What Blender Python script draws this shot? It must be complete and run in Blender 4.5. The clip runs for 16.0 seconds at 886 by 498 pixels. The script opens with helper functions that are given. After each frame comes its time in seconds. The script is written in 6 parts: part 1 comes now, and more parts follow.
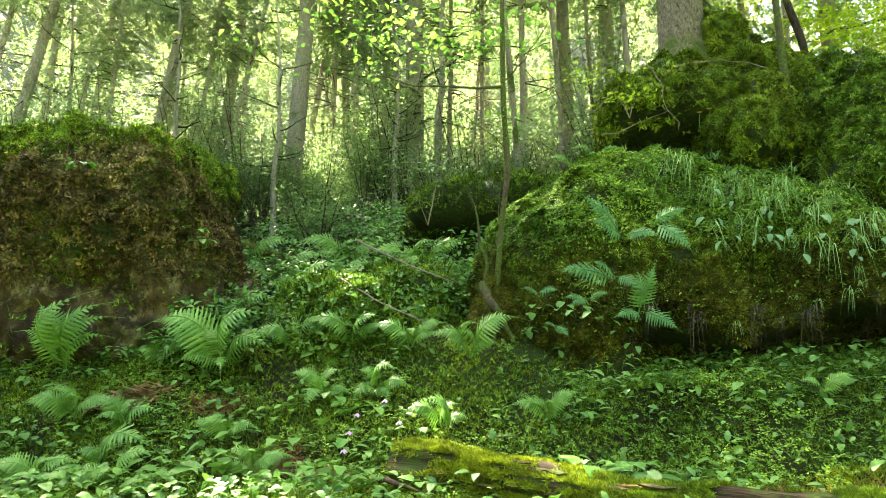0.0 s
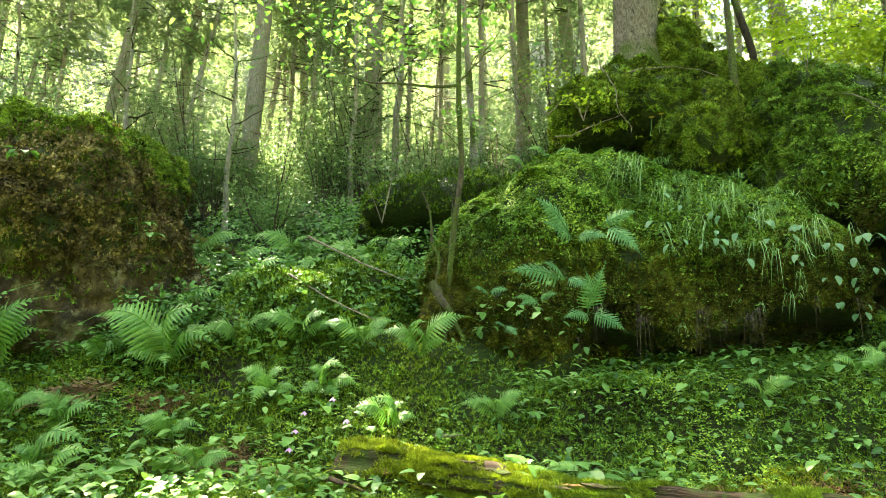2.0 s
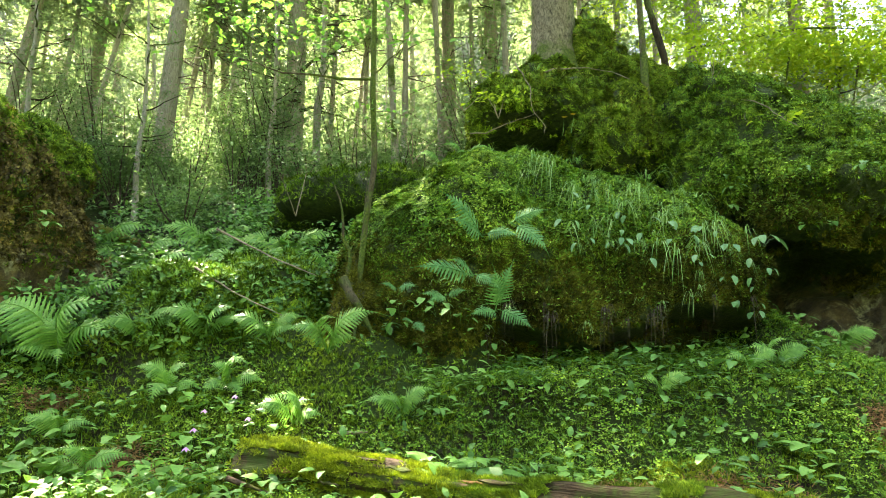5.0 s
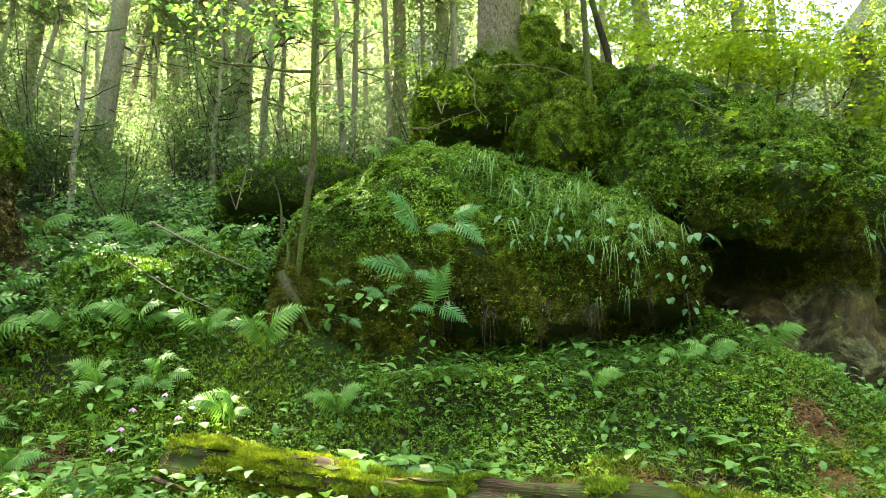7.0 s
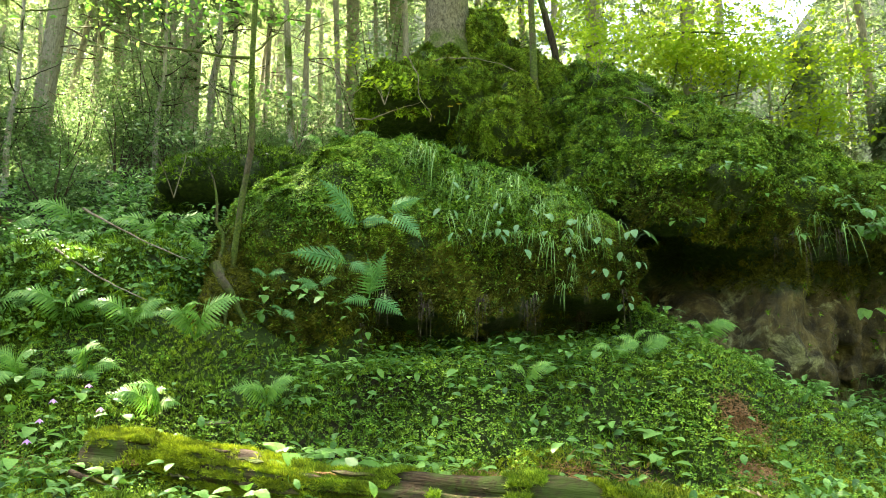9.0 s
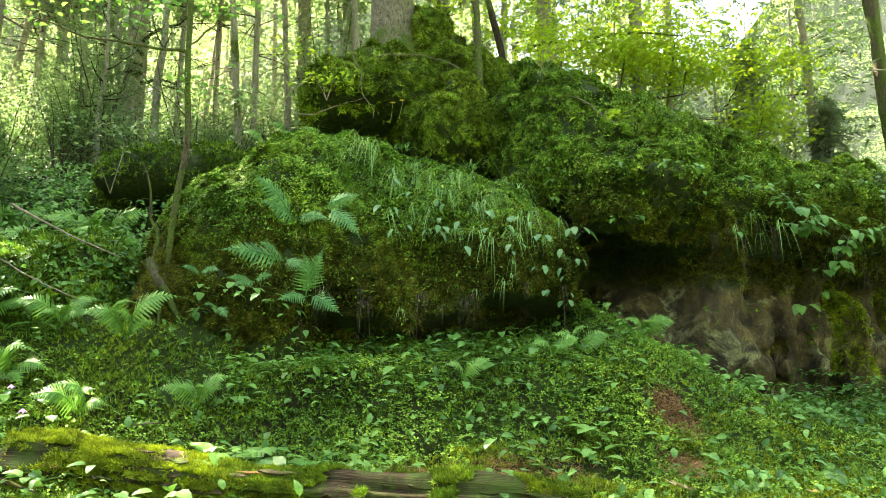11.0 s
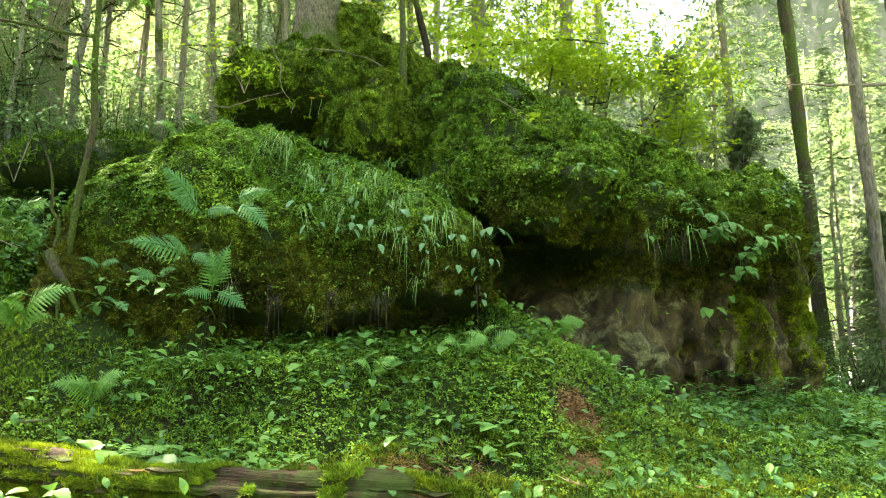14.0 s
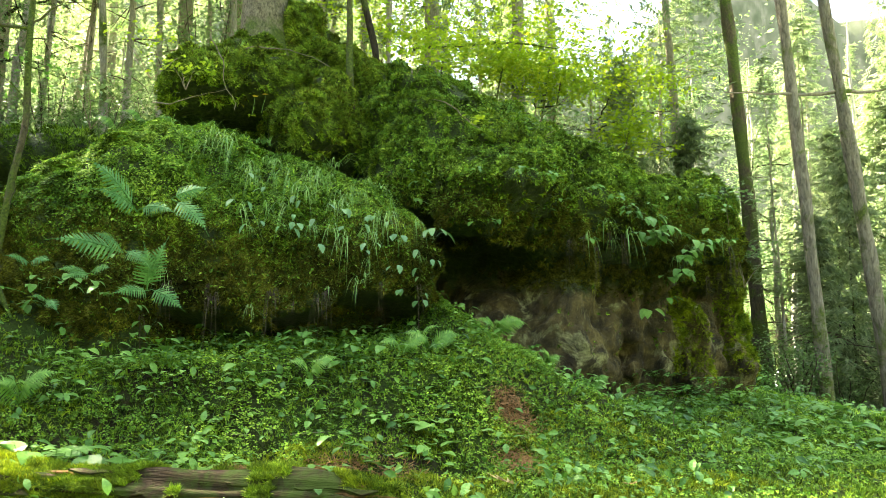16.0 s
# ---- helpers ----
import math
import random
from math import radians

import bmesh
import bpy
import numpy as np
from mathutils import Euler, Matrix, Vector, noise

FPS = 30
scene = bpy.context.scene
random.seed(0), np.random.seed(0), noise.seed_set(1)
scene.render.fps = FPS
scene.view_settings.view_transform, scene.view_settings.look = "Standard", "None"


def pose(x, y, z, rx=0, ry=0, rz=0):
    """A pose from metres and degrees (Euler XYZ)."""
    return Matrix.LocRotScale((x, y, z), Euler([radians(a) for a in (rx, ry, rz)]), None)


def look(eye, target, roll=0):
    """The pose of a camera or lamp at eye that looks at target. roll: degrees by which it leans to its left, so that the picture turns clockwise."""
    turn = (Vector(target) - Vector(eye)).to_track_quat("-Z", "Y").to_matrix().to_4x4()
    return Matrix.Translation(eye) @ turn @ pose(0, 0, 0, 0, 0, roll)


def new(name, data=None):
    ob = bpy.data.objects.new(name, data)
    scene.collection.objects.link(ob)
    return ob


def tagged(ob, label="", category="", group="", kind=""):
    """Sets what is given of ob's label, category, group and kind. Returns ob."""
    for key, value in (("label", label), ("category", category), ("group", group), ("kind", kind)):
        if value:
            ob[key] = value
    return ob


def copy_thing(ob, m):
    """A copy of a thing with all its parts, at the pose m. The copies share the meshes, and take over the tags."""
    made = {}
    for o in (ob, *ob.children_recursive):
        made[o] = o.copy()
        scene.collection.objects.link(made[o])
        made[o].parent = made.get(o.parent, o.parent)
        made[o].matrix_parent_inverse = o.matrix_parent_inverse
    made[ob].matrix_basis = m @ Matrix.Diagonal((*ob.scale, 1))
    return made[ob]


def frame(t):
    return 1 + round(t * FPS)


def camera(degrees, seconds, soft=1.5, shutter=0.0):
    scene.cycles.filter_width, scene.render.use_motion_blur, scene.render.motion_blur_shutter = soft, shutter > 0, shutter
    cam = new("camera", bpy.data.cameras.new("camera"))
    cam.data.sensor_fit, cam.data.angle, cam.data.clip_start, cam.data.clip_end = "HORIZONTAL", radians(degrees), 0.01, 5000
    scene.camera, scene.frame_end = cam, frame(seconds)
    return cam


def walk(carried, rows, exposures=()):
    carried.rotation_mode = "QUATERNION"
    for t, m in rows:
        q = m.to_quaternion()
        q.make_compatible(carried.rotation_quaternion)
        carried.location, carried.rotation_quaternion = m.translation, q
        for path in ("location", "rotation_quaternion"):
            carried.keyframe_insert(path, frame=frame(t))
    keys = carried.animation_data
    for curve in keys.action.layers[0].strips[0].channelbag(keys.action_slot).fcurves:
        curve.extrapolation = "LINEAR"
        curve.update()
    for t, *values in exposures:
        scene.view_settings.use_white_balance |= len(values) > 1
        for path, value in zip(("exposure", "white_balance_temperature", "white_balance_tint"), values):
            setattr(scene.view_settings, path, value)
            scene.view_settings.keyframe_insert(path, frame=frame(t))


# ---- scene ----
cam = camera(62.0, 16.0, soft=0.8)
PATH = [
    (0.0, pose(0.0000, 0.0000, 1.3000, 97.501, 1.091, 0.144)),
    (0.5, pose(0.0159, 0.0065, 1.2998, 97.452, 0.938, -0.656)),
    (1.0, pose(0.0323, 0.0127, 1.2996, 97.423, 0.780, -1.485)),
    (1.5, pose(0.0495, 0.0184, 1.2997, 97.390, 0.615, -2.327)),
    (2.0, pose(0.0683, 0.0236, 1.3003, 97.362, 0.442, -3.183)),
    (2.5, pose(0.0896, 0.0284, 1.3018, 97.328, 0.267, -4.078)),
    (3.0, pose(0.1145, 0.0326, 1.3041, 97.266, 0.171, -4.995)),
    (3.5, pose(0.1444, 0.0364, 1.3072, 97.169, 0.117, -5.939)),
    (4.0, pose(0.1800, 0.0397, 1.3111, 97.057, 0.098, -6.909)),
    (6.5, pose(0.3879, 0.0511, 1.3336, 96.565, 0.426, -11.337)),
    (7.0, pose(0.4335, 0.0517, 1.3367, 96.429, 0.293, -12.176)),
    (7.5, pose(0.4823, 0.0507, 1.3380, 96.272, 0.125, -13.018)),
    (8.0, pose(0.5338, 0.0484, 1.3375, 96.143, -0.066, -13.854)),
    (8.5, pose(0.5868, 0.0447, 1.3351, 96.030, -0.264, -14.711)),
    (9.0, pose(0.6402, 0.0396, 1.3312, 95.936, -0.344, -15.527)),
    (11.5, pose(0.9031, 0.0052, 1.3047, 95.931, 0.032, -19.318)),
    (12.0, pose(0.9520, -0.0049, 1.3000, 95.967, 0.036, -20.062)),
    (12.5, pose(0.9969, -0.0187, 1.2960, 95.965, -0.080, -20.804)),
    (13.0, pose(1.0386, -0.0362, 1.2928, 95.963, -0.269, -21.573)),
    (13.5, pose(1.0777, -0.0572, 1.2904, 95.957, -0.531, -22.406)),
    (14.0, pose(1.1148, -0.0817, 1.2887, 95.974, -0.739, -23.256)),
    (14.5, pose(1.1504, -0.1094, 1.2878, 96.021, -0.852, -24.127)),
    (15.0, pose(1.1850, -0.1395, 1.2874, 96.057, -0.956, -25.008)),
    (15.5, pose(1.2189, -0.1711, 1.2872, 96.065, -0.945, -25.824)),
    (16.0, pose(1.2524, -0.2032, 1.2871, 96.052, -0.906, -26.562)),
]
walk(cam, PATH, exposures=[(0.0, 4.83, 7700, 8.5), (16.0, 4.83, 7700, 8.5)])

# ---- world, sun, exposure ----
SUN_ELEV, SUN_AZ = 50.0, -28.0      # degrees; azimuth from +y, positive towards +x
world = bpy.data.worlds.new("sky")
scene.world = world
world.use_nodes = True
wn = world.node_tree
sky = wn.nodes.new("ShaderNodeTexSky")
sky.sky_type = "NISHITA"
sky.sun_disc = False
sky.sun_elevation = radians(SUN_ELEV)
sky.sun_rotation = radians(SUN_AZ)
sky.air_density, sky.dust_density, sky.ozone_density = 1.0, 2.5, 1.0
wn.links.new(sky.outputs[0], wn.nodes["Background"].inputs[0])
wn.nodes["Background"].inputs[1].default_value = 0.06
lamp = bpy.data.lights.new("sun", "SUN")
lamp.energy, lamp.angle, lamp.color = 3.8, radians(0.6), (1.0, 0.94, 0.82)
sun_dir = Vector((math.sin(radians(SUN_AZ)) * math.cos(radians(SUN_ELEV)), math.cos(radians(SUN_AZ)) * math.cos(radians(SUN_ELEV)), math.sin(radians(SUN_ELEV))))
sun = new("sun", lamp)
sun.matrix_world = look(sun_dir * 60, (0, 0, 0))

rng = np.random.default_rng(7)


# ---- materials ----
def nodes_of(name):
    m = bpy.data.materials.new(name)
    m.use_nodes = True
    nt = m.node_tree
    return m, nt, nt.nodes["Principled BSDF"]


def ramp(nt, stops):
    r = nt.nodes.new("ShaderNodeValToRGB")
    while len(r.color_ramp.elements) < len(stops):
        r.color_ramp.elements.new(0.5)
    for e, (p, c) in zip(r.color_ramp.elements, stops):
        e.position, e.color = p, (*c, 1)
    return r


def noise_tex(nt, scale, detail=4.0, rough=0.6, coords=None, distort=0.0):
    n = nt.nodes.new("ShaderNodeTexNoise")
    n.inputs["Scale"].default_value = scale
    n.inputs["Detail"].default_value = detail
    n.inputs["Roughness"].default_value = rough
    n.inputs["Distortion"].default_value = distort
    if coords is not None:
        nt.links.new(coords, n.inputs["Vector"])
    return n


def mix_rgb(nt, fac, a, b, blend="MIX"):
    m = nt.nodes.new("ShaderNodeMix")
    m.data_type, m.blend_type = "RGBA", blend
    for sock, v in ((m.inputs[0], fac), (m.inputs[6], a), (m.inputs[7], b)):
        if hasattr(v, "is_linked"):
            nt.links.new(v, sock)
        elif isinstance(v, tuple):
            sock.default_value = (*v, 1)
        else:
            sock.default_value = v
    return m.outputs[2]


def world_coords(nt):
    return nt.nodes.new("ShaderNodeNewGeometry").outputs["Position"]


def add_bump(nt, p, height, strength, dist):
    b = nt.nodes.new("ShaderNodeBump")
    b.inputs["Strength"].default_value, b.inputs["Distance"].default_value = strength, dist
    nt.links.new(height, b.inputs["Height"])
    nt.links.new(b.outputs[0], p.inputs["Normal"])


def leaf_mat(name, dark, mid, light, through_light=0.45, gloss=0.45, patch=1.2, sheen=0.25, mottle=0.0):
    """Thin leaves: colour varies by leaf and in wide drifts; light shines through them."""
    m, nt, p = nodes_of(name)
    geo = nt.nodes.new("ShaderNodeNewGeometry")
    r = ramp(nt, [(0.0, dark), (0.55, mid), (1.0, light)])
    wide = noise_tex(nt, patch, 2.0, 0.5, geo.outputs["Position"])
    s = nt.nodes.new("ShaderNodeMath")
    s.operation = "MULTIPLY_ADD"
    nt.links.new(geo.outputs["Random Per Island"], s.inputs[0])
    s.inputs[1].default_value = 0.6
    t = nt.nodes.new("ShaderNodeMath")
    t.operation = "MULTIPLY_ADD"
    nt.links.new(wide.outputs["Fac"], t.inputs[0])
    t.inputs[1].default_value, t.inputs[2].default_value = 1.2, -0.4
    nt.links.new(t.outputs[0], s.inputs[2])
    nt.links.new(s.outputs[0], r.inputs[0])
    fine = noise_tex(nt, 60.0, 2.0, 0.5, geo.outputs["Position"])
    vary = ramp(nt, [(0.3, (0.8, 0.8, 0.8)), (0.7, (1.1, 1.1, 1.1))])
    nt.links.new(fine.outputs["Fac"], vary.inputs[0])
    col = mix_rgb(nt, 1.0, r.outputs[0], vary.outputs[0], "MULTIPLY")
    if mottle:
        spots = noise_tex(nt, 7.0, 3.0, 0.65, geo.outputs["Position"])
        tone = ramp(nt, [(0.36, (1 - mottle,) * 3), (0.64, (1 + 0.6 * mottle,) * 3)])
        nt.links.new(spots.outputs["Fac"], tone.inputs[0])
        col = mix_rgb(nt, 1.0, col, tone.outputs[0], "MULTIPLY")
    nt.links.new(col, p.inputs["Base Color"])
    p.inputs["Roughness"].default_value = gloss
    p.inputs["Specular IOR Level"].default_value = sheen
    tr = nt.nodes.new("ShaderNodeBsdfTranslucent")
    warm = mix_rgb(nt, 1.0, col, (1.0, 1.08, 0.75), "MULTIPLY")
    nt.links.new(warm, tr.inputs["Color"])
    mx = nt.nodes.new("ShaderNodeMixShader")
    mx.inputs[0].default_value = through_light
    nt.links.new(p.outputs[0], mx.inputs[1])
    nt.links.new(tr.outputs[0], mx.inputs[2])
    nt.links.new(mx.outputs[0], nt.nodes["Material Output"].inputs[0])
    return m


def rough_mat(name, stops, scale, bump=0.6, dist=0.03, rough=0.9, second=None, second_scale=2.0, thresh=(0.45, 0.6)):
    m, nt, p = nodes_of(name)
    co = world_coords(nt)
    n = noise_tex(nt, scale, 8.0, 0.65, co, 0.3)
    r = ramp(nt, stops)
    nt.links.new(n.outputs["Fac"], r.inputs[0])
    col = r.outputs[0]
    if second is not None:
        n2 = noise_tex(nt, second_scale, 6.0, 0.65, co, 0.5)
        mask = ramp(nt, [(thresh[0], (0, 0, 0)), (thresh[1], (1, 1, 1))])
        nt.links.new(n2.outputs["Fac"], mask.inputs[0])
        n3 = noise_tex(nt, scale * 2.5, 6.0, 0.7, co)
        r3 = ramp(nt, second)
        nt.links.new(n3.outputs["Fac"], r3.inputs[0])
        col = mix_rgb(nt, mask.outputs[0], col, r3.outputs[0])
    nt.links.new(col, p.inputs["Base Color"])
    p.inputs["Roughness"].default_value = rough
    p.inputs["Specular IOR Level"].default_value = 0.08
    fine = noise_tex(nt, scale * 4, 8.0, 0.7, co)
    add_bump(nt, p, fine.outputs["Fac"], bump, dist)
    return m


def bark_mat(name, dark, light, moss=0.0, stretch=5.0, tall=0.5):
    m, nt, p = nodes_of(name)
    tc = nt.nodes.new("ShaderNodeTexCoord")
    mp = nt.nodes.new("ShaderNodeMapping")
    mp.inputs["Scale"].default_value = (stretch * 2.2, stretch * 2.2, stretch * tall)
    nt.links.new(tc.outputs["Object"], mp.inputs[0])
    n = noise_tex(nt, 3.0, 8.0, 0.7, mp.outputs[0], 0.6)
    r = ramp(nt, [(0.32, dark), (0.68, light)])
    nt.links.new(n.outputs["Fac"], r.inputs[0])
    col = r.outputs[0]
    if moss > 0:
        n2 = noise_tex(nt, 1.1, 5.0, 0.7, tc.outputs["Object"], 0.4)
        mask = ramp(nt, [(0.62 - moss * 0.3, (0, 0, 0)), (0.72 - moss * 0.3, (1, 1, 1))])
        nt.links.new(n2.outputs["Fac"], mask.inputs[0])
        n3 = noise_tex(nt, 40.0, 4.0, 0.6, tc.outputs["Object"])
        r3 = ramp(nt, [(0.3, (0.03, 0.05, 0.012)), (0.7, (0.12, 0.16, 0.03))])
        nt.links.new(n3.outputs["Fac"], r3.inputs[0])
        col = mix_rgb(nt, mask.outputs[0], col, r3.outputs[0])
    nt.links.new(col, p.inputs["Base Color"])
    p.inputs["Roughness"].default_value = 0.92
    p.inputs["Specular IOR Level"].default_value = 0.2
    add_bump(nt, p, n.outputs["Fac"], 0.9, 0.03)
    return m


def boulder_mat(name, moss_from, moss_to):
    """Grey-brown stone with upright damp streaks and pale lichen; a film of moss takes over from low to high on the stone."""
    m, nt, p = nodes_of(name)
    co = world_coords(nt)
    n = noise_tex(nt, 2.4, 10.0, 0.7, co, 0.3)
    stone = ramp(nt, [(0.3, (0.012, 0.009, 0.003)), (0.44, (0.055, 0.04, 0.013)), (0.56, (0.135, 0.1, 0.034)), (0.7, (0.32, 0.245, 0.095))])
    nt.links.new(n.outputs["Fac"], stone.inputs[0])
    mp = nt.nodes.new("ShaderNodeMapping")
    mp.inputs["Scale"].default_value = (1.0, 1.0, 0.14)
    nt.links.new(co, mp.inputs[0])
    wet = noise_tex(nt, 5.0, 6.0, 0.65, mp.outputs[0], 0.4)
    streak = ramp(nt, [(0.38, (0.36, 0.29, 0.2)), (0.55, (1.0, 1.0, 1.0))])
    nt.links.new(wet.outputs["Fac"], streak.inputs[0])
    col = mix_rgb(nt, 0.85, stone.outputs[0], streak.outputs[0], "MULTIPLY")
    lich = noise_tex(nt, 2.1, 9.0, 0.72, co, 0.5)
    lm = ramp(nt, [(0.53, (0, 0, 0)), (0.62, (1, 1, 1))])
    nt.links.new(lich.outputs["Fac"], lm.inputs[0])
    grain = noise_tex(nt, 26.0, 5.0, 0.7, co)
    pale = ramp(nt, [(0.35, (0.17, 0.16, 0.065)), (0.65, (0.4, 0.38, 0.18))])
    nt.links.new(grain.outputs["Fac"], pale.inputs[0])
    col = mix_rgb(nt, lm.outputs[0], col, pale.outputs[0])
    sep = nt.nodes.new("ShaderNodeSeparateXYZ")
    nt.links.new(co, sep.inputs[0])
    mr = nt.nodes.new("ShaderNodeMapRange")
    mr.inputs["From Min"].default_value, mr.inputs["From Max"].default_value = moss_from, moss_to
    nt.links.new(sep.outputs["Z"], mr.inputs["Value"])
    n2 = noise_tex(nt, 1.6, 6.0, 0.7, co, 0.4)
    add = nt.nodes.new("ShaderNodeMath")
    add.operation = "ADD"
    nt.links.new(mr.outputs[0], add.inputs[0])
    nt.links.new(n2.outputs["Fac"], add.inputs[1])
    mask = ramp(nt, [(0.66, (0, 0, 0)), (0.86, (1, 1, 1))])
    nt.links.new(add.outputs[0], mask.inputs[0])
    n3 = noise_tex(nt, 18.0, 6.0, 0.7, co)
    film = ramp(nt, [(0.3, (0.01, 0.018, 0.003)), (0.5, (0.028, 0.05, 0.006)), (0.72, (0.065, 0.1, 0.012))])
    nt.links.new(n3.outputs["Fac"], film.inputs[0])
    col = mix_rgb(nt, mask.outputs[0], col, film.outputs[0])
    nt.links.new(col, p.inputs["Base Color"])
    p.inputs["Roughness"].default_value = 0.72
    p.inputs["Specular IOR Level"].default_value = 0.35
    fine = noise_tex(nt, 7.0, 12.0, 0.72, co)
    add_bump(nt, p, fine.outputs["Fac"], 1.0, 0.14)
    return m


M_MOSS = leaf_mat("moss", (0.01, 0.022, 0.003), (0.105, 0.2, 0.022), (0.36, 0.53, 0.06), 0.12, 0.8, 2.2, 0.08, 0.6)
M_MOSS_LAWN = leaf_mat("yellow_green_moss", (0.03, 0.06, 0.007), (0.175, 0.28, 0.03), (0.46, 0.58, 0.06), 0.12, 0.8, 1.6, 0.08, 0.5)
M_MOSS_BROWN = leaf_mat("brown_moss", (0.015, 0.014, 0.004), (0.1, 0.105, 0.018), (0.24, 0.24, 0.04), 0.15, 0.85, 1.6, 0.05, 0.6)
M_MOSS_GOLD = leaf_mat("golden_moss", (0.07, 0.11, 0.01), (0.24, 0.31, 0.022), (0.5, 0.56, 0.05), 0.2, 0.75, 4.0, 0.1, 0.5)
M_SORREL = leaf_mat("clover_leaf", (0.02, 0.058, 0.007), (0.13, 0.28, 0.028), (0.4, 0.57, 0.065), 0.25, 0.6, 0.9, 0.12, 0.35)
M_HERB = leaf_mat("herb_leaf", (0.022, 0.075, 0.016), (0.105, 0.25, 0.046), (0.26, 0.46, 0.1), 0.28, 0.42, 1.0)
M_FERN = leaf_mat("fern_leaf", (0.07, 0.19, 0.03), (0.15, 0.33, 0.06), (0.25, 0.44, 0.09), 0.35, 0.45, 1.4)
M_FERN_DARK = leaf_mat("dark_fern_leaf", (0.06, 0.17, 0.05), (0.1, 0.25, 0.08), (0.17, 0.35, 0.12), 0.3, 0.62, 1.4, 0.12)
M_GRASS = leaf_mat("grass_blade", (0.07, 0.18, 0.035), (0.15, 0.31, 0.07), (0.3, 0.46, 0.15), 0.3, 0.4, 1.5)
M_PALE = leaf_mat("pale_leaf", (0.08, 0.19, 0.07), (0.13, 0.27, 0.1), (0.22, 0.37, 0.16), 0.3, 0.4, 3.0)
M_BEECH = leaf_mat("broad_leaf", (0.1, 0.17, 0.07), (0.18, 0.27, 0.12), (0.32, 0.42, 0.21), 0.42, 0.42, 0.5)
M_ASH = leaf_mat("yellow_green_leaf", (0.18, 0.3, 0.02), (0.32, 0.44, 0.035), (0.55, 0.6, 0.06), 0.6, 0.45, 1.0)
# needle colour is paled to stand in for haze and backlight
M_NEEDLE = leaf_mat("hazed_spruce_needles", (0.1, 0.135, 0.07), (0.19, 0.25, 0.13), (0.32, 0.38, 0.22), 0.55, 0.55, 0.6)
M_HAZEL = leaf_mat("hazel_leaf", (0.09, 0.24, 0.04), (0.15, 0.33, 0.06), (0.26, 0.45, 0.1), 0.5, 0.45, 0.8)
M_MOSS_RUST = leaf_mat("rusty_moss", (0.025, 0.02, 0.008), (0.12, 0.092, 0.03), (0.32, 0.26, 0.09), 0.15, 0.7, 1.8, 0.12, 0.7)
M_SHRUB = leaf_mat("shrub_leaf", (0.06, 0.12, 0.04), (0.14, 0.24, 0.08), (0.27, 0.4, 0.15), 0.42, 0.5, 0.7)
M_SOIL = rough_mat("forest_soil", [(0.3, (0.008, 0.007, 0.004)), (0.55, (0.02, 0.017, 0.008)), (0.75, (0.05, 0.038, 0.016))], 14.0,
                   second=[(0.3, (0.01, 0.018, 0.004)), (0.7, (0.035, 0.06, 0.01))], second_scale=1.2, thresh=(0.38, 0.55))
M_LITTER = rough_mat("needle_litter", [(0.3, (0.12, 0.062, 0.024)), (0.7, (0.38, 0.22, 0.095))], 30.0)
M_STRAW = rough_mat("dead_bracken", [(0.3, (0.2, 0.12, 0.045)), (0.7, (0.42, 0.28, 0.13))], 30.0)
M_DEADWOOD = rough_mat("rotten_wood", [(0.3, (0.025, 0.016, 0.01)), (0.5, (0.085, 0.056, 0.034)), (0.72, (0.2, 0.145, 0.095))], 9.0, 0.9, 0.03,
                       second=[(0.3, (0.035, 0.055, 0.01)), (0.7, (0.15, 0.18, 0.02))], second_scale=3.0, thresh=(0.47, 0.6))
def wood_mat(name, turn):
    """Weathered wood with grain along the log and thin films of moss."""
    m, nt, p = nodes_of(name)
    co = world_coords(nt)
    mp = nt.nodes.new("ShaderNodeMapping")
    mp.inputs["Rotation"].default_value = (0, 0, turn)
    nt.links.new(co, mp.inputs[0])
    mq = nt.nodes.new("ShaderNodeMapping")
    mq.inputs["Scale"].default_value = (1.2, 22.0, 22.0)
    nt.links.new(mp.outputs[0], mq.inputs[0])
    n = noise_tex(nt, 1.0, 7.0, 0.7, mq.outputs[0], 0.4)
    r = ramp(nt, [(0.3, (0.01, 0.007, 0.004)), (0.48, (0.038, 0.025, 0.013)), (0.62, (0.095, 0.064, 0.035)), (0.78, (0.2, 0.14, 0.085))])
    nt.links.new(n.outputs["Fac"], r.inputs[0])
    n2 = noise_tex(nt, 3.5, 6.0, 0.7, co, 0.4)
    mask = ramp(nt, [(0.44, (0, 0, 0)), (0.58, (1, 1, 1))])
    nt.links.new(n2.outputs["Fac"], mask.inputs[0])
    col = mix_rgb(nt, mask.outputs[0], r.outputs[0], (0.05, 0.075, 0.014))
    nt.links.new(col, p.inputs["Base Color"])
    p.inputs["Roughness"].default_value = 0.85
    p.inputs["Specular IOR Level"].default_value = 0.12
    add_bump(nt, p, n.outputs["Fac"], 1.0, 0.03)
    return m


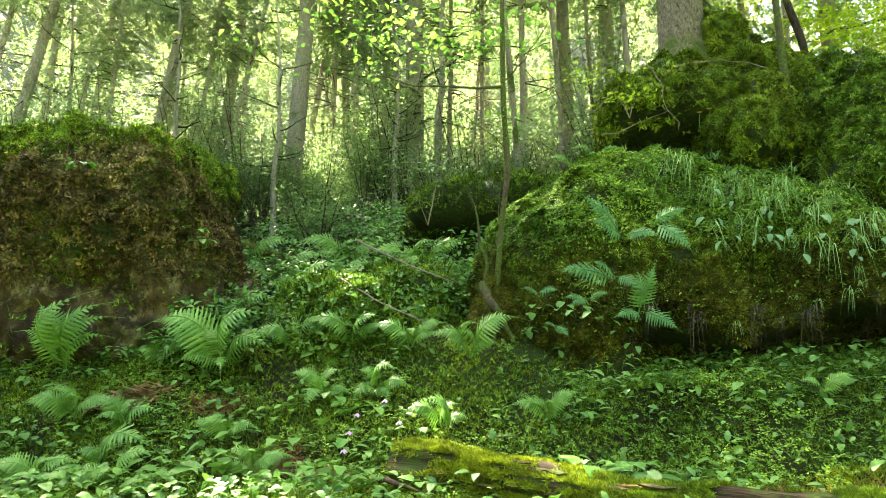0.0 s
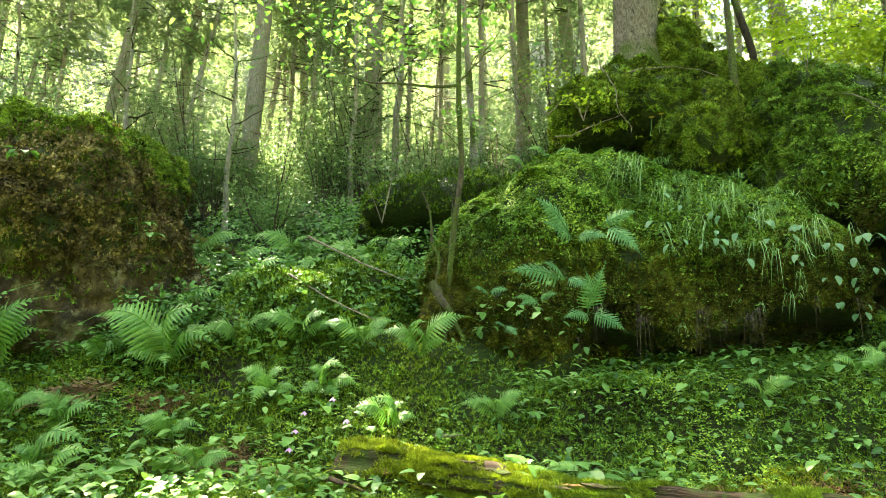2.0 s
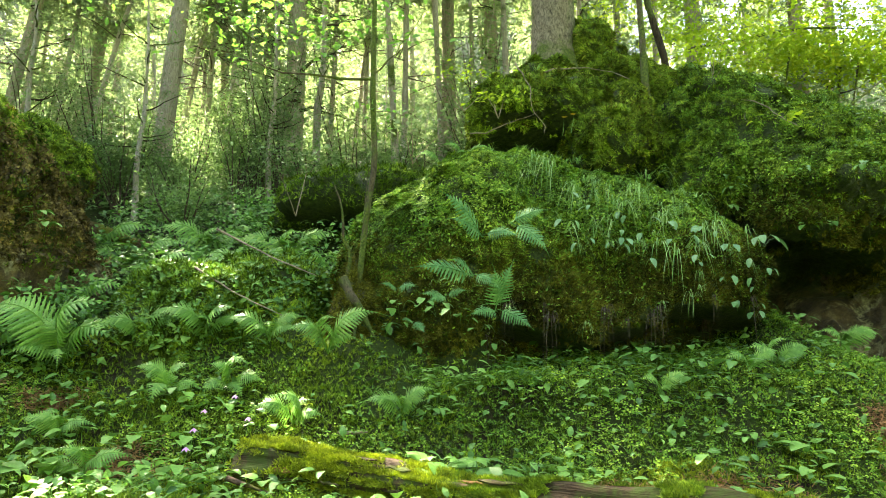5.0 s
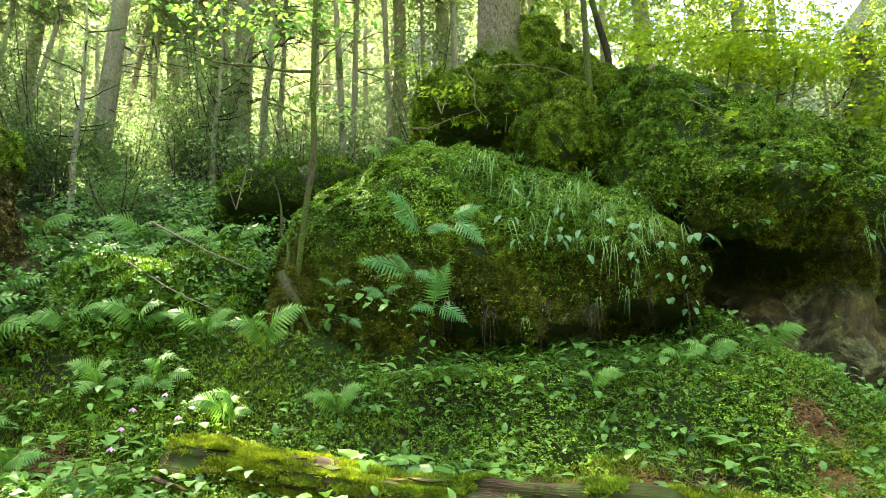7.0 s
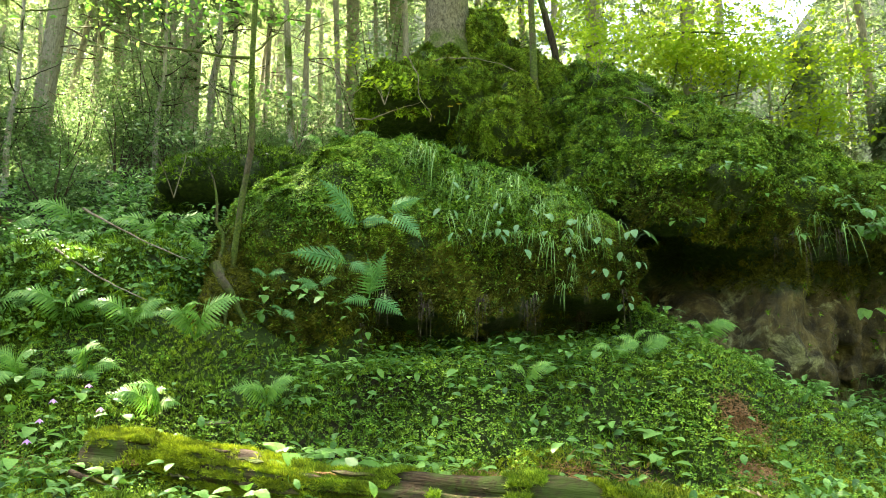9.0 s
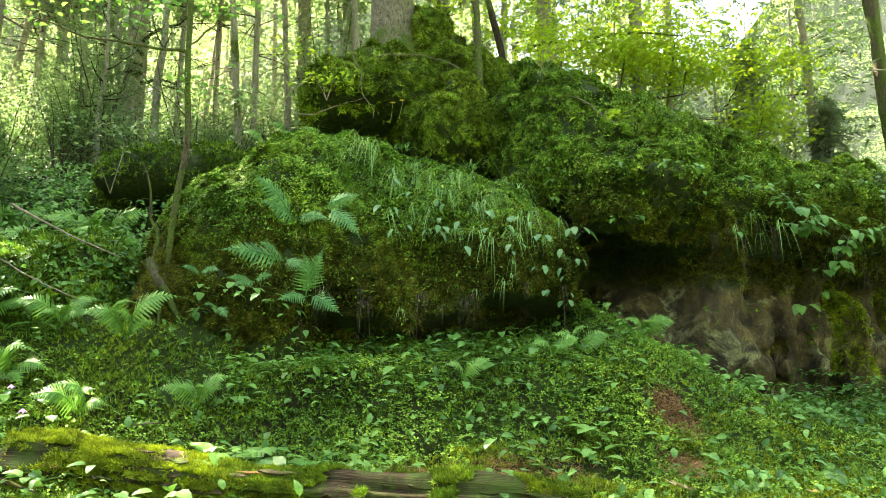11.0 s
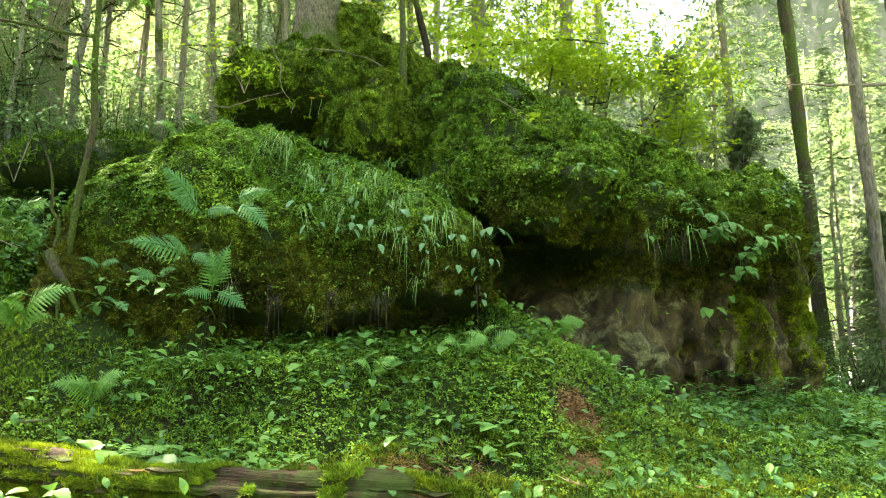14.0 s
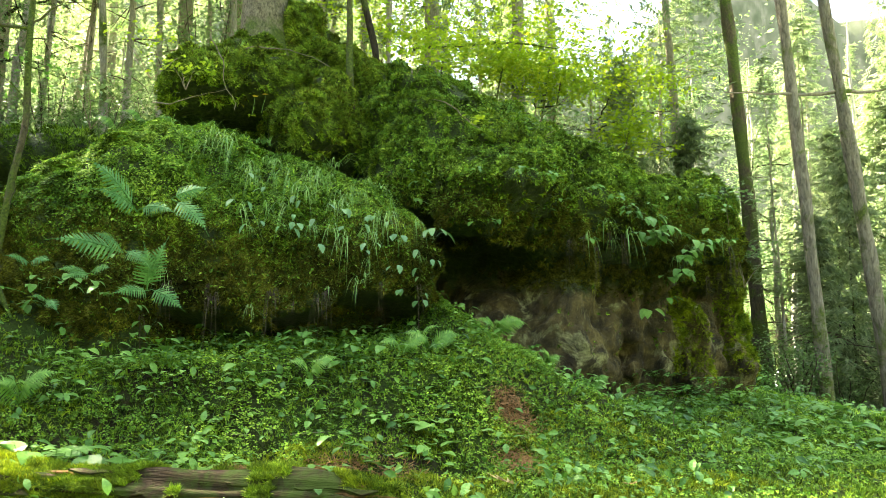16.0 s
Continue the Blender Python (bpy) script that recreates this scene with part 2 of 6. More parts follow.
M_LOG = wood_mat("rotten_log_wood", radians(37))
M_TWIG = rough_mat("grey_twig", [(0.3, (0.11, 0.085, 0.06)), (0.7, (0.33, 0.28, 0.21))], 20.0)
# bark of the background trees, its colour lightened in place of haze
M_BARK = bark_mat("hazed_spruce_bark", (0.15, 0.13, 0.095), (0.4, 0.36, 0.27), 0.25)
M_BARK_BIG = bark_mat("scaly_grey_bark", (0.035, 0.03, 0.018), (0.27, 0.235, 0.15), 0.55, 5.0, 1.25)
M_BARK_DARK = bark_mat("dark_thin_bark", (0.014, 0.011, 0.007), (0.06, 0.048, 0.03), 0.4)
M_BARK_RIVER = bark_mat("lichen_grey_bark", (0.07, 0.06, 0.045), (0.3, 0.27, 0.21), 0.35, 3.0)
M_DEAD_TWIG = rough_mat("dark_dead_twig", [(0.3, (0.03, 0.024, 0.017)), (0.7, (0.13, 0.105, 0.075))], 20.0)
M_BARK_PALE = bark_mat("pale_bark", (0.17, 0.15, 0.12), (0.46, 0.42, 0.35))
M_BARK_MOSS = bark_mat("mossy_bark", (0.03, 0.025, 0.015), (0.14, 0.115, 0.07), 0.6, 6.0, 0.9)
M_ROCK_MAIN = boulder_mat("mossy_stone", 0.6, 1.7)
M_ROCK_RIGHT = boulder_mat("bare_and_mossy_stone", 1.5, 2.9)
M_ROCK_LEFT = boulder_mat("left_mossy_stone", 2.1, 3.1)
M_DRYLEAF = leaf_mat("dry_leaf", (0.3, 0.19, 0.09), (0.42, 0.29, 0.15), (0.52, 0.4, 0.24), 0.3, 0.6, 3.0)
M_YELLOW, _, _p = nodes_of("yellow_petal")
_p.inputs["Base Color"].default_value = (0.75, 0.42, 0.03, 1)
M_PURPLE, _, _p = nodes_of("lilac_petal")
_p.inputs["Base Color"].default_value = (0.5, 0.24, 0.5, 1)
M_WATER, _nt, _p = nodes_of("river_water")
_p.inputs["Base Color"].default_value = (0.35, 0.42, 0.42, 1)
_p.inputs["Roughness"].default_value = 0.12
_n = noise_tex(_nt, 1.5, 4.0, 0.6, world_coords(_nt))
add_bump(_nt, _p, _n.outputs["Fac"], 0.5, 0.1)


# ---- building helpers ----
def arrays_mesh(name, verts, faces, smooth=True):
    """A mesh from arrays; all faces have the same number of corners."""
    verts, faces = np.asarray(verts, np.float32), np.asarray(faces, np.int32)
    me = bpy.data.meshes.new(name)
    k = faces.shape[1]
    me.vertices.add(len(verts))
    me.vertices.foreach_set("co", verts.ravel())
    me.loops.add(faces.size)
    me.loops.foreach_set("vertex_index", faces.ravel())
    me.polygons.add(len(faces))
    me.polygons.foreach_set("loop_start", np.arange(0, faces.size, k, dtype=np.int32))
    me.polygons.foreach_set("loop_total", np.full(len(faces), k, np.int32))
    me.polygons.foreach_set("use_smooth", np.full(len(faces), smooth))
    me.update(calc_edges=True)
    return me


def thing(name, label, category, at=(0, 0, 0), group="", kind=""):
    ob = new(name)
    ob.location = at
    ob.empty_display_size = 0.1
    return tagged(ob, label, category, group, kind)


def mesh_part(name, me, material, parent, label="", kind=""):
    ob = new(name, me)
    if not me.materials:
        me.materials.append(material)
    ob.parent = parent
    return tagged(ob, label, kind=kind)


def unit(v):
    return v / np.maximum(np.linalg.norm(v, axis=-1, keepdims=True), 1e-9)


def bases(normals, spin):
    """Right, ahead and up axes for each normal, turned about it."""
    up = unit(normals)
    ref = np.where(np.abs(up[:, 2:]) < 0.95, np.array([[0, 0, 1.0]]), np.array([[1.0, 0, 0]]))
    a = unit(np.cross(ref, up))
    b = np.cross(up, a)
    c, s = np.cos(spin)[:, None], np.sin(spin)[:, None]
    return a * c + b * s, b * c - a * s, up


def scatter(verts, faces, places, normals, sizes, spin=None):
    """Copies of a small template at the places, joined into one set of arrays."""
    n, k = len(places), len(verts)
    spin = rng.uniform(0, 2 * np.pi, n) if spin is None else spin
    a, b, u = bases(normals, spin)
    sizes = np.broadcast_to(np.asarray(sizes, float), (n,))[:, None, None]
    v = np.asarray(verts, float)
    out = (v[None, :, 0:1] * a[:, None] + v[None, :, 1:2] * b[:, None] + v[None, :, 2:3] * u[:, None]) * sizes + places[:, None]
    f = (np.asarray(faces)[None] + (np.arange(n) * k)[:, None, None]).reshape(-1, len(faces[0]))
    return out.reshape(-1, 3), f


def on_mesh(verts, faces, n, weight):
    """n random places on a triangle mesh, with normals; weight(centres, normals) thins them out."""
    t = verts[faces]
    cr = np.cross(t[:, 1] - t[:, 0], t[:, 2] - t[:, 0])
    area = np.linalg.norm(cr, axis=1)
    nor = cr / np.maximum(area, 1e-12)[:, None]
    w = area * weight(t.mean(1), nor)
    pick = rng.choice(len(faces), n, p=w / w.sum())
    r1, r2 = np.sqrt(rng.random((n, 1))), rng.random((n, 1))
    p = t[pick, 0] * (1 - r1) + t[pick, 1] * r1 * (1 - r2) + t[pick, 2] * r1 * r2
    return p, nor[pick]


def fbm(p, scale, octaves=4, seed=0.0):
    """Smooth value noise on arrays of places."""
    out, amp, tot = np.zeros(len(p)), 1.0, 0.0
    for o in range(octaves):
        q = p * scale * 2**o + seed + o * 17.3
        i = np.floor(q).astype(np.int64)
        f = q - i
        f = f * f * (3 - 2 * f)
        val = np.zeros(len(p))
        for dx in (0, 1):
            for dy in (0, 1):
                for dz in (0, 1):
                    h = (i[:, 0] + dx) * 374761393 + (i[:, 1] + dy) * 668265263 + (i[:, 2] + dz) * 2147483647
                    h = (h ^ (h >> 13)) * 1274126177
                    h = ((h ^ (h >> 16)) & 0xFFFF) / 65535.0
                    val += h * np.where(dx, f[:, 0], 1 - f[:, 0]) * np.where(dy, f[:, 1], 1 - f[:, 1]) * np.where(dz, f[:, 2], 1 - f[:, 2])
        out += (val - 0.5) * amp
        tot += amp
        amp *= 0.5
    return out / tot * 2


def smoothstep(a, b, x):
    t = np.clip((x - a) / (b - a), 0, 1)
    return t * t * (3 - 2 * t)


# ---- the ground ----
def ground_z(x, y):
    """The forest floor: a level strip, a bank up to the boulders, a hillside beyond, falling away to a river on the right."""
    x, y = np.asarray(x, float), np.asarray(y, float)
    s = y + 0.25 * np.clip(x, -8, 9) - 6.3
    soft = np.log1p(np.exp(np.clip(s * 5, -40, 40))) / 5
    rise = 0.78 * np.minimum(soft, 1.5) + 0.42 * np.clip(soft - 1.5, 0, 18) + 0.24 * np.clip(soft - 19.5, 0, 400)
    fx = 1 - 0.88 * smoothstep(4.4, 7.6, x)
    back = smoothstep(10.5, 20.0, y)
    fx = fx + (1 - fx) * back * (1 - smoothstep(5, 13, x))
    z = 0.08 + rise * fx
    z = z - 1.1 * smoothstep(10.0, 16.0, x) - 1.2 * smoothstep(17.0, 25.0, x) + 0.35 * np.clip(x - 48, 0, 60)
    shelf = smoothstep(0.7, 1.6, x) * smoothstep(5.2, 4.5, x) * smoothstep(9.6, 8.6, y)
    z = z - np.clip(z - 0.85, 0, 9) * 0.72 * shelf
    q = np.stack([x.ravel(), y.ravel(), np.zeros(x.size)], 1)
    z = z + 0.1 * fbm(q, 0.7, 3).reshape(x.shape) + 0.09 * fbm(q, 2.2, 2, 5.0).reshape(x.shape)
    return z


def build_ground():
    n = 300
    a = np.linspace(-1, 1, n)
    gx = 3.0 + 9.0 * a + 300 * np.sign(a) * np.clip(np.abs(a) - 0.55, 0, 1) ** 3 / 0.09
    b = np.linspace(-1, 1, n)
    gy = 9.0 + 7.0 * b + 300 * np.sign(b) * np.clip(np.abs(b) - 0.55, 0, 1) ** 3 / 0.09
    X, Y = np.meshgrid(gx, gy, indexing="ij")
    Z = ground_z(X, Y)
    v = np.stack([X.ravel(), Y.ravel(), Z.ravel()], 1)
    i = np.arange(n * n).reshape(n, n)
    f = np.stack([i[:-1, :-1].ravel(), i[1:, :-1].ravel(), i[1:, 1:].ravel(), i[:-1, 1:].ravel()], 1)
    ob = new("ground", arrays_mesh("ground", v, f))
    ob.data.materials.append(M_SOIL)
    return tagged(ob, "mossy forest floor rising in a bank to the boulders", "ground", kind="structure")


build_ground()


def build_backdrop():
    """A glowing backdrop painted as distant sunlit forest, far behind everything else."""
    m, nt, p = nodes_of("glowing_forest_backdrop")
    co = world_coords(nt)
    mp = nt.nodes.new("ShaderNodeMapping")
    mp.inputs["Scale"].default_value = (0.9, 0.9, 0.4)
    nt.links.new(co, mp.inputs[0])
    # noise paints sunlit gaps between the trees into the glow
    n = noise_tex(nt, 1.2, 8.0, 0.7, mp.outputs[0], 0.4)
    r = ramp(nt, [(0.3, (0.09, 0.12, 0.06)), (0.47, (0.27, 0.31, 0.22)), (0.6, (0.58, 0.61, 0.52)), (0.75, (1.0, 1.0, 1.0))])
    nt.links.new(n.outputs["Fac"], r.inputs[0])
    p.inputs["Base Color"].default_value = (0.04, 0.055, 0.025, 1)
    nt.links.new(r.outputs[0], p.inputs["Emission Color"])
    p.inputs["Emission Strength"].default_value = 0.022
    p.inputs["Roughness"].default_value = 1.0
    # full ring: the unseen part behind the walk is added to block low skylight
    a = np.radians(np.linspace(-180, 180, 120))
    z = np.linspace(-4, 75, 14)
    A, Zz = np.meshgrid(a, z, indexing="ij")
    top = 38 + 24 * smoothstep(0.35, 0.0, A) + 24 * smoothstep(1.5, 1.9, A) + 7 * np.sin(A * 9) + 5 * np.sin(A * 23 + 1)
    Zz = np.minimum(Zz, top)
    v = np.stack([95 * np.sin(A).ravel(), 95 * np.cos(A).ravel(), Zz.ravel()], 1)
    i = np.arange(len(a) * len(z)).reshape(len(a), len(z))
    f = np.stack([i[:-1, :-1].ravel(), i[1:, :-1].ravel(), i[1:, 1:].ravel(), i[:-1, 1:].ravel()], 1)
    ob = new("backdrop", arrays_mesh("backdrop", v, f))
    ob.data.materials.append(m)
    tagged(ob, "glowing backdrop painted as distant sunlit forest", "forest", kind="structure")


build_backdrop()


# ---- boulders ----
def ico(sub):
    bm = bmesh.new()
    bmesh.ops.create_icosphere(bm, subdivisions=sub, radius=1)
    v = np.array([p.co for p in bm.verts])
    f = np.array([[p.index for p in q.verts] for q in bm.faces])
    bm.free()
    return unit(v), f


def lobed(centre, lobes, sub=6, power=2.5, blend=0.12, rough=0.12, seed=1.0, fine=0.085):
    """A boulder: smooth union of rounded blocks (centre, radii) cast from one centre, roughened by noise."""
    d, f = ico(sub)
    c = np.array(centre, float)
    lo, hi = np.full(len(d), 0.02), np.full(len(d), 9.0)

    def inside(p):
        acc = np.zeros(len(p))
        for x, y, z, rx, ry, rz in lobes:
            q = np.abs((p - (x, y, z)) / (rx, ry, rz))
            val = (q**power).sum(1) ** (1 / power) - 1
            acc += np.exp(-val / blend)
        return -blend * np.log(acc + 1e-30)

    for _ in range(26):
        mid = (lo + hi) / 2
        out = inside(c + d * mid[:, None]) > 0
        hi = np.where(out, mid, hi)
        lo = np.where(out, lo, mid)
    v = c + d * lo[:, None]
    bump = rough * fbm(v, 0.9, 2, seed) + 0.6 * rough * fbm(v, 2.6, 3, seed + 7) + fine * fbm(v, 6.0, 3, seed + 3)
    return v + d * bump[:, None], f


def sculpted(lobes, low, high, step=0.05, blend=0.14, cuts=(), box=None, shape=None, rough=0.12, fine=0.05, seed=1.0, cushion=0.0):
    """A rock of any form: rounded lobes (centre, radii) melted together, hollows cut out, then a mesh drawn round the solid."""
    ax = [np.arange(a, b + step, step) for a, b in zip(low, high)]
    n = [len(a) for a in ax]
    p = np.stack(np.meshgrid(*ax, indexing="ij"), -1).reshape(-1, 3)

    def egg(c):
        q = (p - c[:3]) / c[3:6]
        k = np.sqrt((q * q).sum(1)) + 1e-9
        g = np.sqrt(((q / c[3:6]) ** 2).sum(1)) + 1e-9
        return k * (k - 1) / g

    def melt(a, b, k):
        h = np.clip(0.5 + 0.5 * (b - a) / k, 0, 1)
        return b * (1 - h) + a * h - k * h * (1 - h)

    d = None
    if box is not None:
        q = np.abs(p - box[:3]) - np.array(box[3:6]) + box[6]
        d = np.linalg.norm(np.maximum(q, 0), axis=1) + np.minimum(q.max(1), 0) - box[6]
    for c in lobes:
        e = egg(np.array(c, float))
        d = e if d is None else melt(d, e, blend)
    for c in cuts:
        d = -melt(-d, egg(np.array(c, float)), 0.12)
    near = np.abs(d) < 0.5
    q = p[near]
    d[near] -= rough * fbm(q, 0.9, 2, seed) + 0.7 * rough * fbm(q, 2.4, 3, seed + 7)
    if cushion:
        d[near] -= cushion * (np.abs(fbm(q * np.array([1.0, 1.0, 1.35]), 1.15, 1, seed + 20)) + 0.5 * np.abs(fbm(q, 2.6, 1, seed + 31)) - 0.3)
    if shape is not None:
        d[near] += shape(q)
    d = d.reshape(n)
    inside = d < 0
    corners = [(i, j, k) for i in (0, 1) for j in (0, 1) for k in (0, 1)]
    cut = lambda a, c: a[c[0]:n[0] - 1 + c[0], c[1]:n[1] - 1 + c[1], c[2]:n[2] - 1 + c[2]]
    total = sum(cut(inside, c).astype(np.int8) for c in corners)
    cell = np.argwhere((total > 0) & (total < 8))
    number = np.full([k - 1 for k in n], -1, np.int64)
    number[tuple(cell.T)] = np.arange(len(cell))
    acc, cnt = np.zeros((len(cell), 3)), np.zeros(len(cell))
    for axis in range(3):
        for c in corners:
            if c[axis]:
                continue
            a = cell + c
            b = a.copy()
            b[:, axis] += 1
            da, db = d[tuple(a.T)], d[tuple(b.T)]
            hit = (da < 0) != (db < 0)
            t = np.where(hit, da / np.where(hit, da - db, 1), 0)
            place = np.array(c, float) + np.eye(3)[axis] * t[:, None]
            acc += place * hit[:, None]
            cnt += hit
    v = np.array(low) + (cell + acc / cnt[:, None]) * step
    faces = []
    for axis in range(3):
        u, w = [(1, 2), (2, 0), (0, 1)][axis]
        first = np.take(inside, range(n[axis] - 1), axis)
        last = np.take(inside, range(1, n[axis]), axis)
        for flip in (False, True):
            e = np.argwhere((first & ~last) if not flip else (~first & last))
            e = e[(e[:, u] > 0) & (e[:, w] > 0) & (e[:, u] < n[u] - 1) & (e[:, w] < n[w] - 1)]
            quad = []
            for du, dw in ((1, 1), (0, 1), (0, 0), (1, 0)):
                m = e.copy()
                m[:, u] -= du
                m[:, w] -= dw
                quad.append(number[tuple(m.T)])
            quad = np.stack(quad if not flip else quad[::-1], 1)
            faces.append(quad)
    f = np.concatenate(faces)
    f = np.concatenate([f[:, :3], f[:, [0, 2, 3]]])
    t = v[f]
    cr = np.cross(t[:, 1] - t[:, 0], t[:, 2] - t[:, 0])
    nor = np.zeros_like(v)
    for i in range(3):
        np.add.at(nor, f[:, i], cr)
    nor = unit(nor)
    v = v + nor * (fine * fbm(v, 5.0, 3, seed + 3))[:, None]
    return v, f


def tuft(blades, width, spread, seed, height=1.05):
    """A moss tuft: pointed blades fanning up from one foot."""
    r = np.random.default_rng(seed)
    v, f = [], []
    for k in range(blades):
        a = k * 2.4 + r.uniform(-0.4, 0.4)
        out = spread * r.uniform(0.5, 1.1)
        d = np.array([math.cos(a), math.sin(a), 0.0])
        side = np.array([-math.sin(a), math.cos(a), 0.0]) * width
        tip = d * out + np.array([0, 0, max(height - 0.45 * out, 0.12)])
        n = len(v)
        v += [d * 0.03 - side, d * 0.03 + side, tip]
        f += [(n, n + 1, n + 2)]
    return [tuple(q) for q in v], f


SPRIG_V, SPRIG_F = tuft(5, 0.12, 0.85, 5)
STAR = tuft(5, 0.17, 1.25, 6, 0.85)       # feather moss that lies flat on its cushion


def fold(length, width, lift, tip):
    """A folded leaf along +y with a rounded outline, lifted at its middle and drooping at the tip."""
    v, f = [(0, 0, 0)], []
    for t, w in ((0.22, 0.75), (0.5, 1.0), (0.78, 0.6)):
        z = lift * math.sin(math.pi * t) + tip * t * t
        v += [(-width * w, length * t, z + 0.2 * width * w), (0, length * t, z), (width * w, length * t, z + 0.2 * width * w)]
    v.append((0, length, tip))
    f += [(0, 2, 1), (0, 3, 2)]
    for q in (1, 4):
        f += [(q, q + 1, q + 4), (q, q + 4, q + 3), (q + 1, q + 2, q + 5), (q + 1, q + 5, q + 4)]
    f += [(7, 8, 10), (8, 9, 10)]
    return v, f


def trefoil():
    """Three notched leaflets on one short stalk."""
    v, f = [], []
    for k in range(3):
        a = k * 2 * math.pi / 3
        c, s = math.cos(a), math.sin(a)
        base = len(v)
        for x, y, z in ((0, 0.05, 0.3), (-0.38, 0.62, 0.36), (0, 0.78, 0.27), (0.38, 0.62, 0.36)):
            v.append((x * c - y * s, x * s + y * c, z))
        f += [(base, base + 2, base + 1), (base, base + 3, base + 2)]
    return v, f


TRE_V, TRE_F = trefoil()
LEAF_V, LEAF_F = fold(1.0, 0.27, 0.1, -0.12)


def boulder(name, label, shape, material, mosses, gaps=(-0.85, -0.05)):
    v, f = shape
    ob = thing(name, label, "boulder")
    mesh_part("stone", arrays_mesh("stone", v, f), material, ob)
    for part_name, n, size, mat, weight, lean, tmpl in mosses:
        p, nor = on_mesh(v, f, n, weight)
        clump = fbm(p, 4.5, 2, 41.0) + 0.6 * fbm(p, 11.0, 1, 43.0)
        keep = clump > rng.uniform(*gaps, n)
        p, nor, clump = p[keep], nor[keep], clump[keep]
        up = nor + np.array([0, 0, lean]) + rng.normal(0, 0.25 if tmpl is STAR else 0.4, nor.shape)
        out = np.clip(clump + 0.3, 0, 1.2)[:, None] * 0.07
        if tmpl is KITE:
            out = out + 0.045
        vv, ff = scatter(*tmpl, p + nor * (out - 0.01), up, size * rng.uniform(0.6, 1.5, len(p)) * (0.75 + np.clip(clump, 0, 1) * 0.6))
        mesh_part(part_name, arrays_mesh(part_name, vv, ff, False), mat, ob, kind="stuff")
    return ob


SPRIG = (SPRIG_V, SPRIG_F)
TREFOIL = (TRE_V, TRE_F)
LEAF = (LEAF_V, LEAF_F)
KITE = ([(0, 0, 0), (-0.3, 0.45, 0.06), (0, 1.0, -0.06), (0.3, 0.45, 0.06)], [(0, 2, 1), (0, 3, 2)])


def outside_cave(c):
    return 1 - smoothstep(6.9, 6.5, c[:, 0]) * smoothstep(2.5, 2.3, c[:, 2]) * smoothstep(7.8, 8.1, c[:, 1])


def facing(c, nor):
    """More growth on sides that the walk passes; none underneath or behind."""
    return np.clip(1.2 - nor[:, 1] * 1.1, 0.04, 2) * np.clip(nor[:, 2] * 1.4 + 0.9, 0.0, 1)


MAIN = lobed((2.6, 8.9, 1.9), [(2.35, 9.05, 1.7, 1.6, 1.55, 1.72), (3.6, 8.75, 1.5, 1.4, 1.4, 1.66), (4.25, 8.35, 1.8, 0.85, 1.15, 0.98), (1.3, 8.65, 1.3, 0.95, 0.85, 1.35), (2.6, 8.1, 1.0, 1.5, 0.85, 0.9)], 6, 2.5, 0.1, 0.2, 2.0)


def water_grooves(p):
    """Upright water-worn flutes on the lower face of the big boulder, deeper towards its outer end."""
    q = p * np.array([1.0, 0.6, 0.16])
    low = smoothstep(2.5, 1.8, p[:, 2])
    flute = np.abs(fbm(q, 2.7, 2, 77.0))
    return low * ((0.06 + 0.46 * smoothstep(7.6, 8.2, p[:, 0])) * (0.5 - 1.4 * flute) + 0.1 * fbm(p, 2.2, 3, 70.0))


UPPER = sculpted([(2.78, 9.7, 4.28, 0.68, 0.92, 0.44), (2.52, 9.25, 4.25, 0.46, 0.5, 0.36), (3.3, 9.35, 4.36, 0.62, 0.66, 0.44), (3.78, 8.95, 3.86, 0.52, 0.52, 0.45), (3.3, 9.85, 4.72, 0.55, 0.5, 0.45), (4.0, 10.1, 4.95, 0.62, 0.62, 0.72),
                  (3.9, 9.95, 5.42, 0.33, 0.38, 0.5), (4.45, 10.05, 4.88, 0.5, 0.56, 0.5), (4.2, 9.35, 4.36, 0.42, 0.52, 0.38), (4.9, 10.0, 4.72, 0.46, 0.56, 0.4), (3.4, 10.4, 3.8, 1.2, 0.8, 0.9), (4.55, 9.6, 3.9, 0.42, 0.56, 0.52)],
                 (1.6, 8.0, 2.7), (5.6, 11.4, 6.3), 0.04, 0.04, ((4.62, 9.1, 4.6, 0.2, 0.32, 0.18), (4.5, 8.75, 3.7, 0.09, 0.5, 0.7)), rough=0.12, fine=0.07, seed=4.0, cushion=0.16)
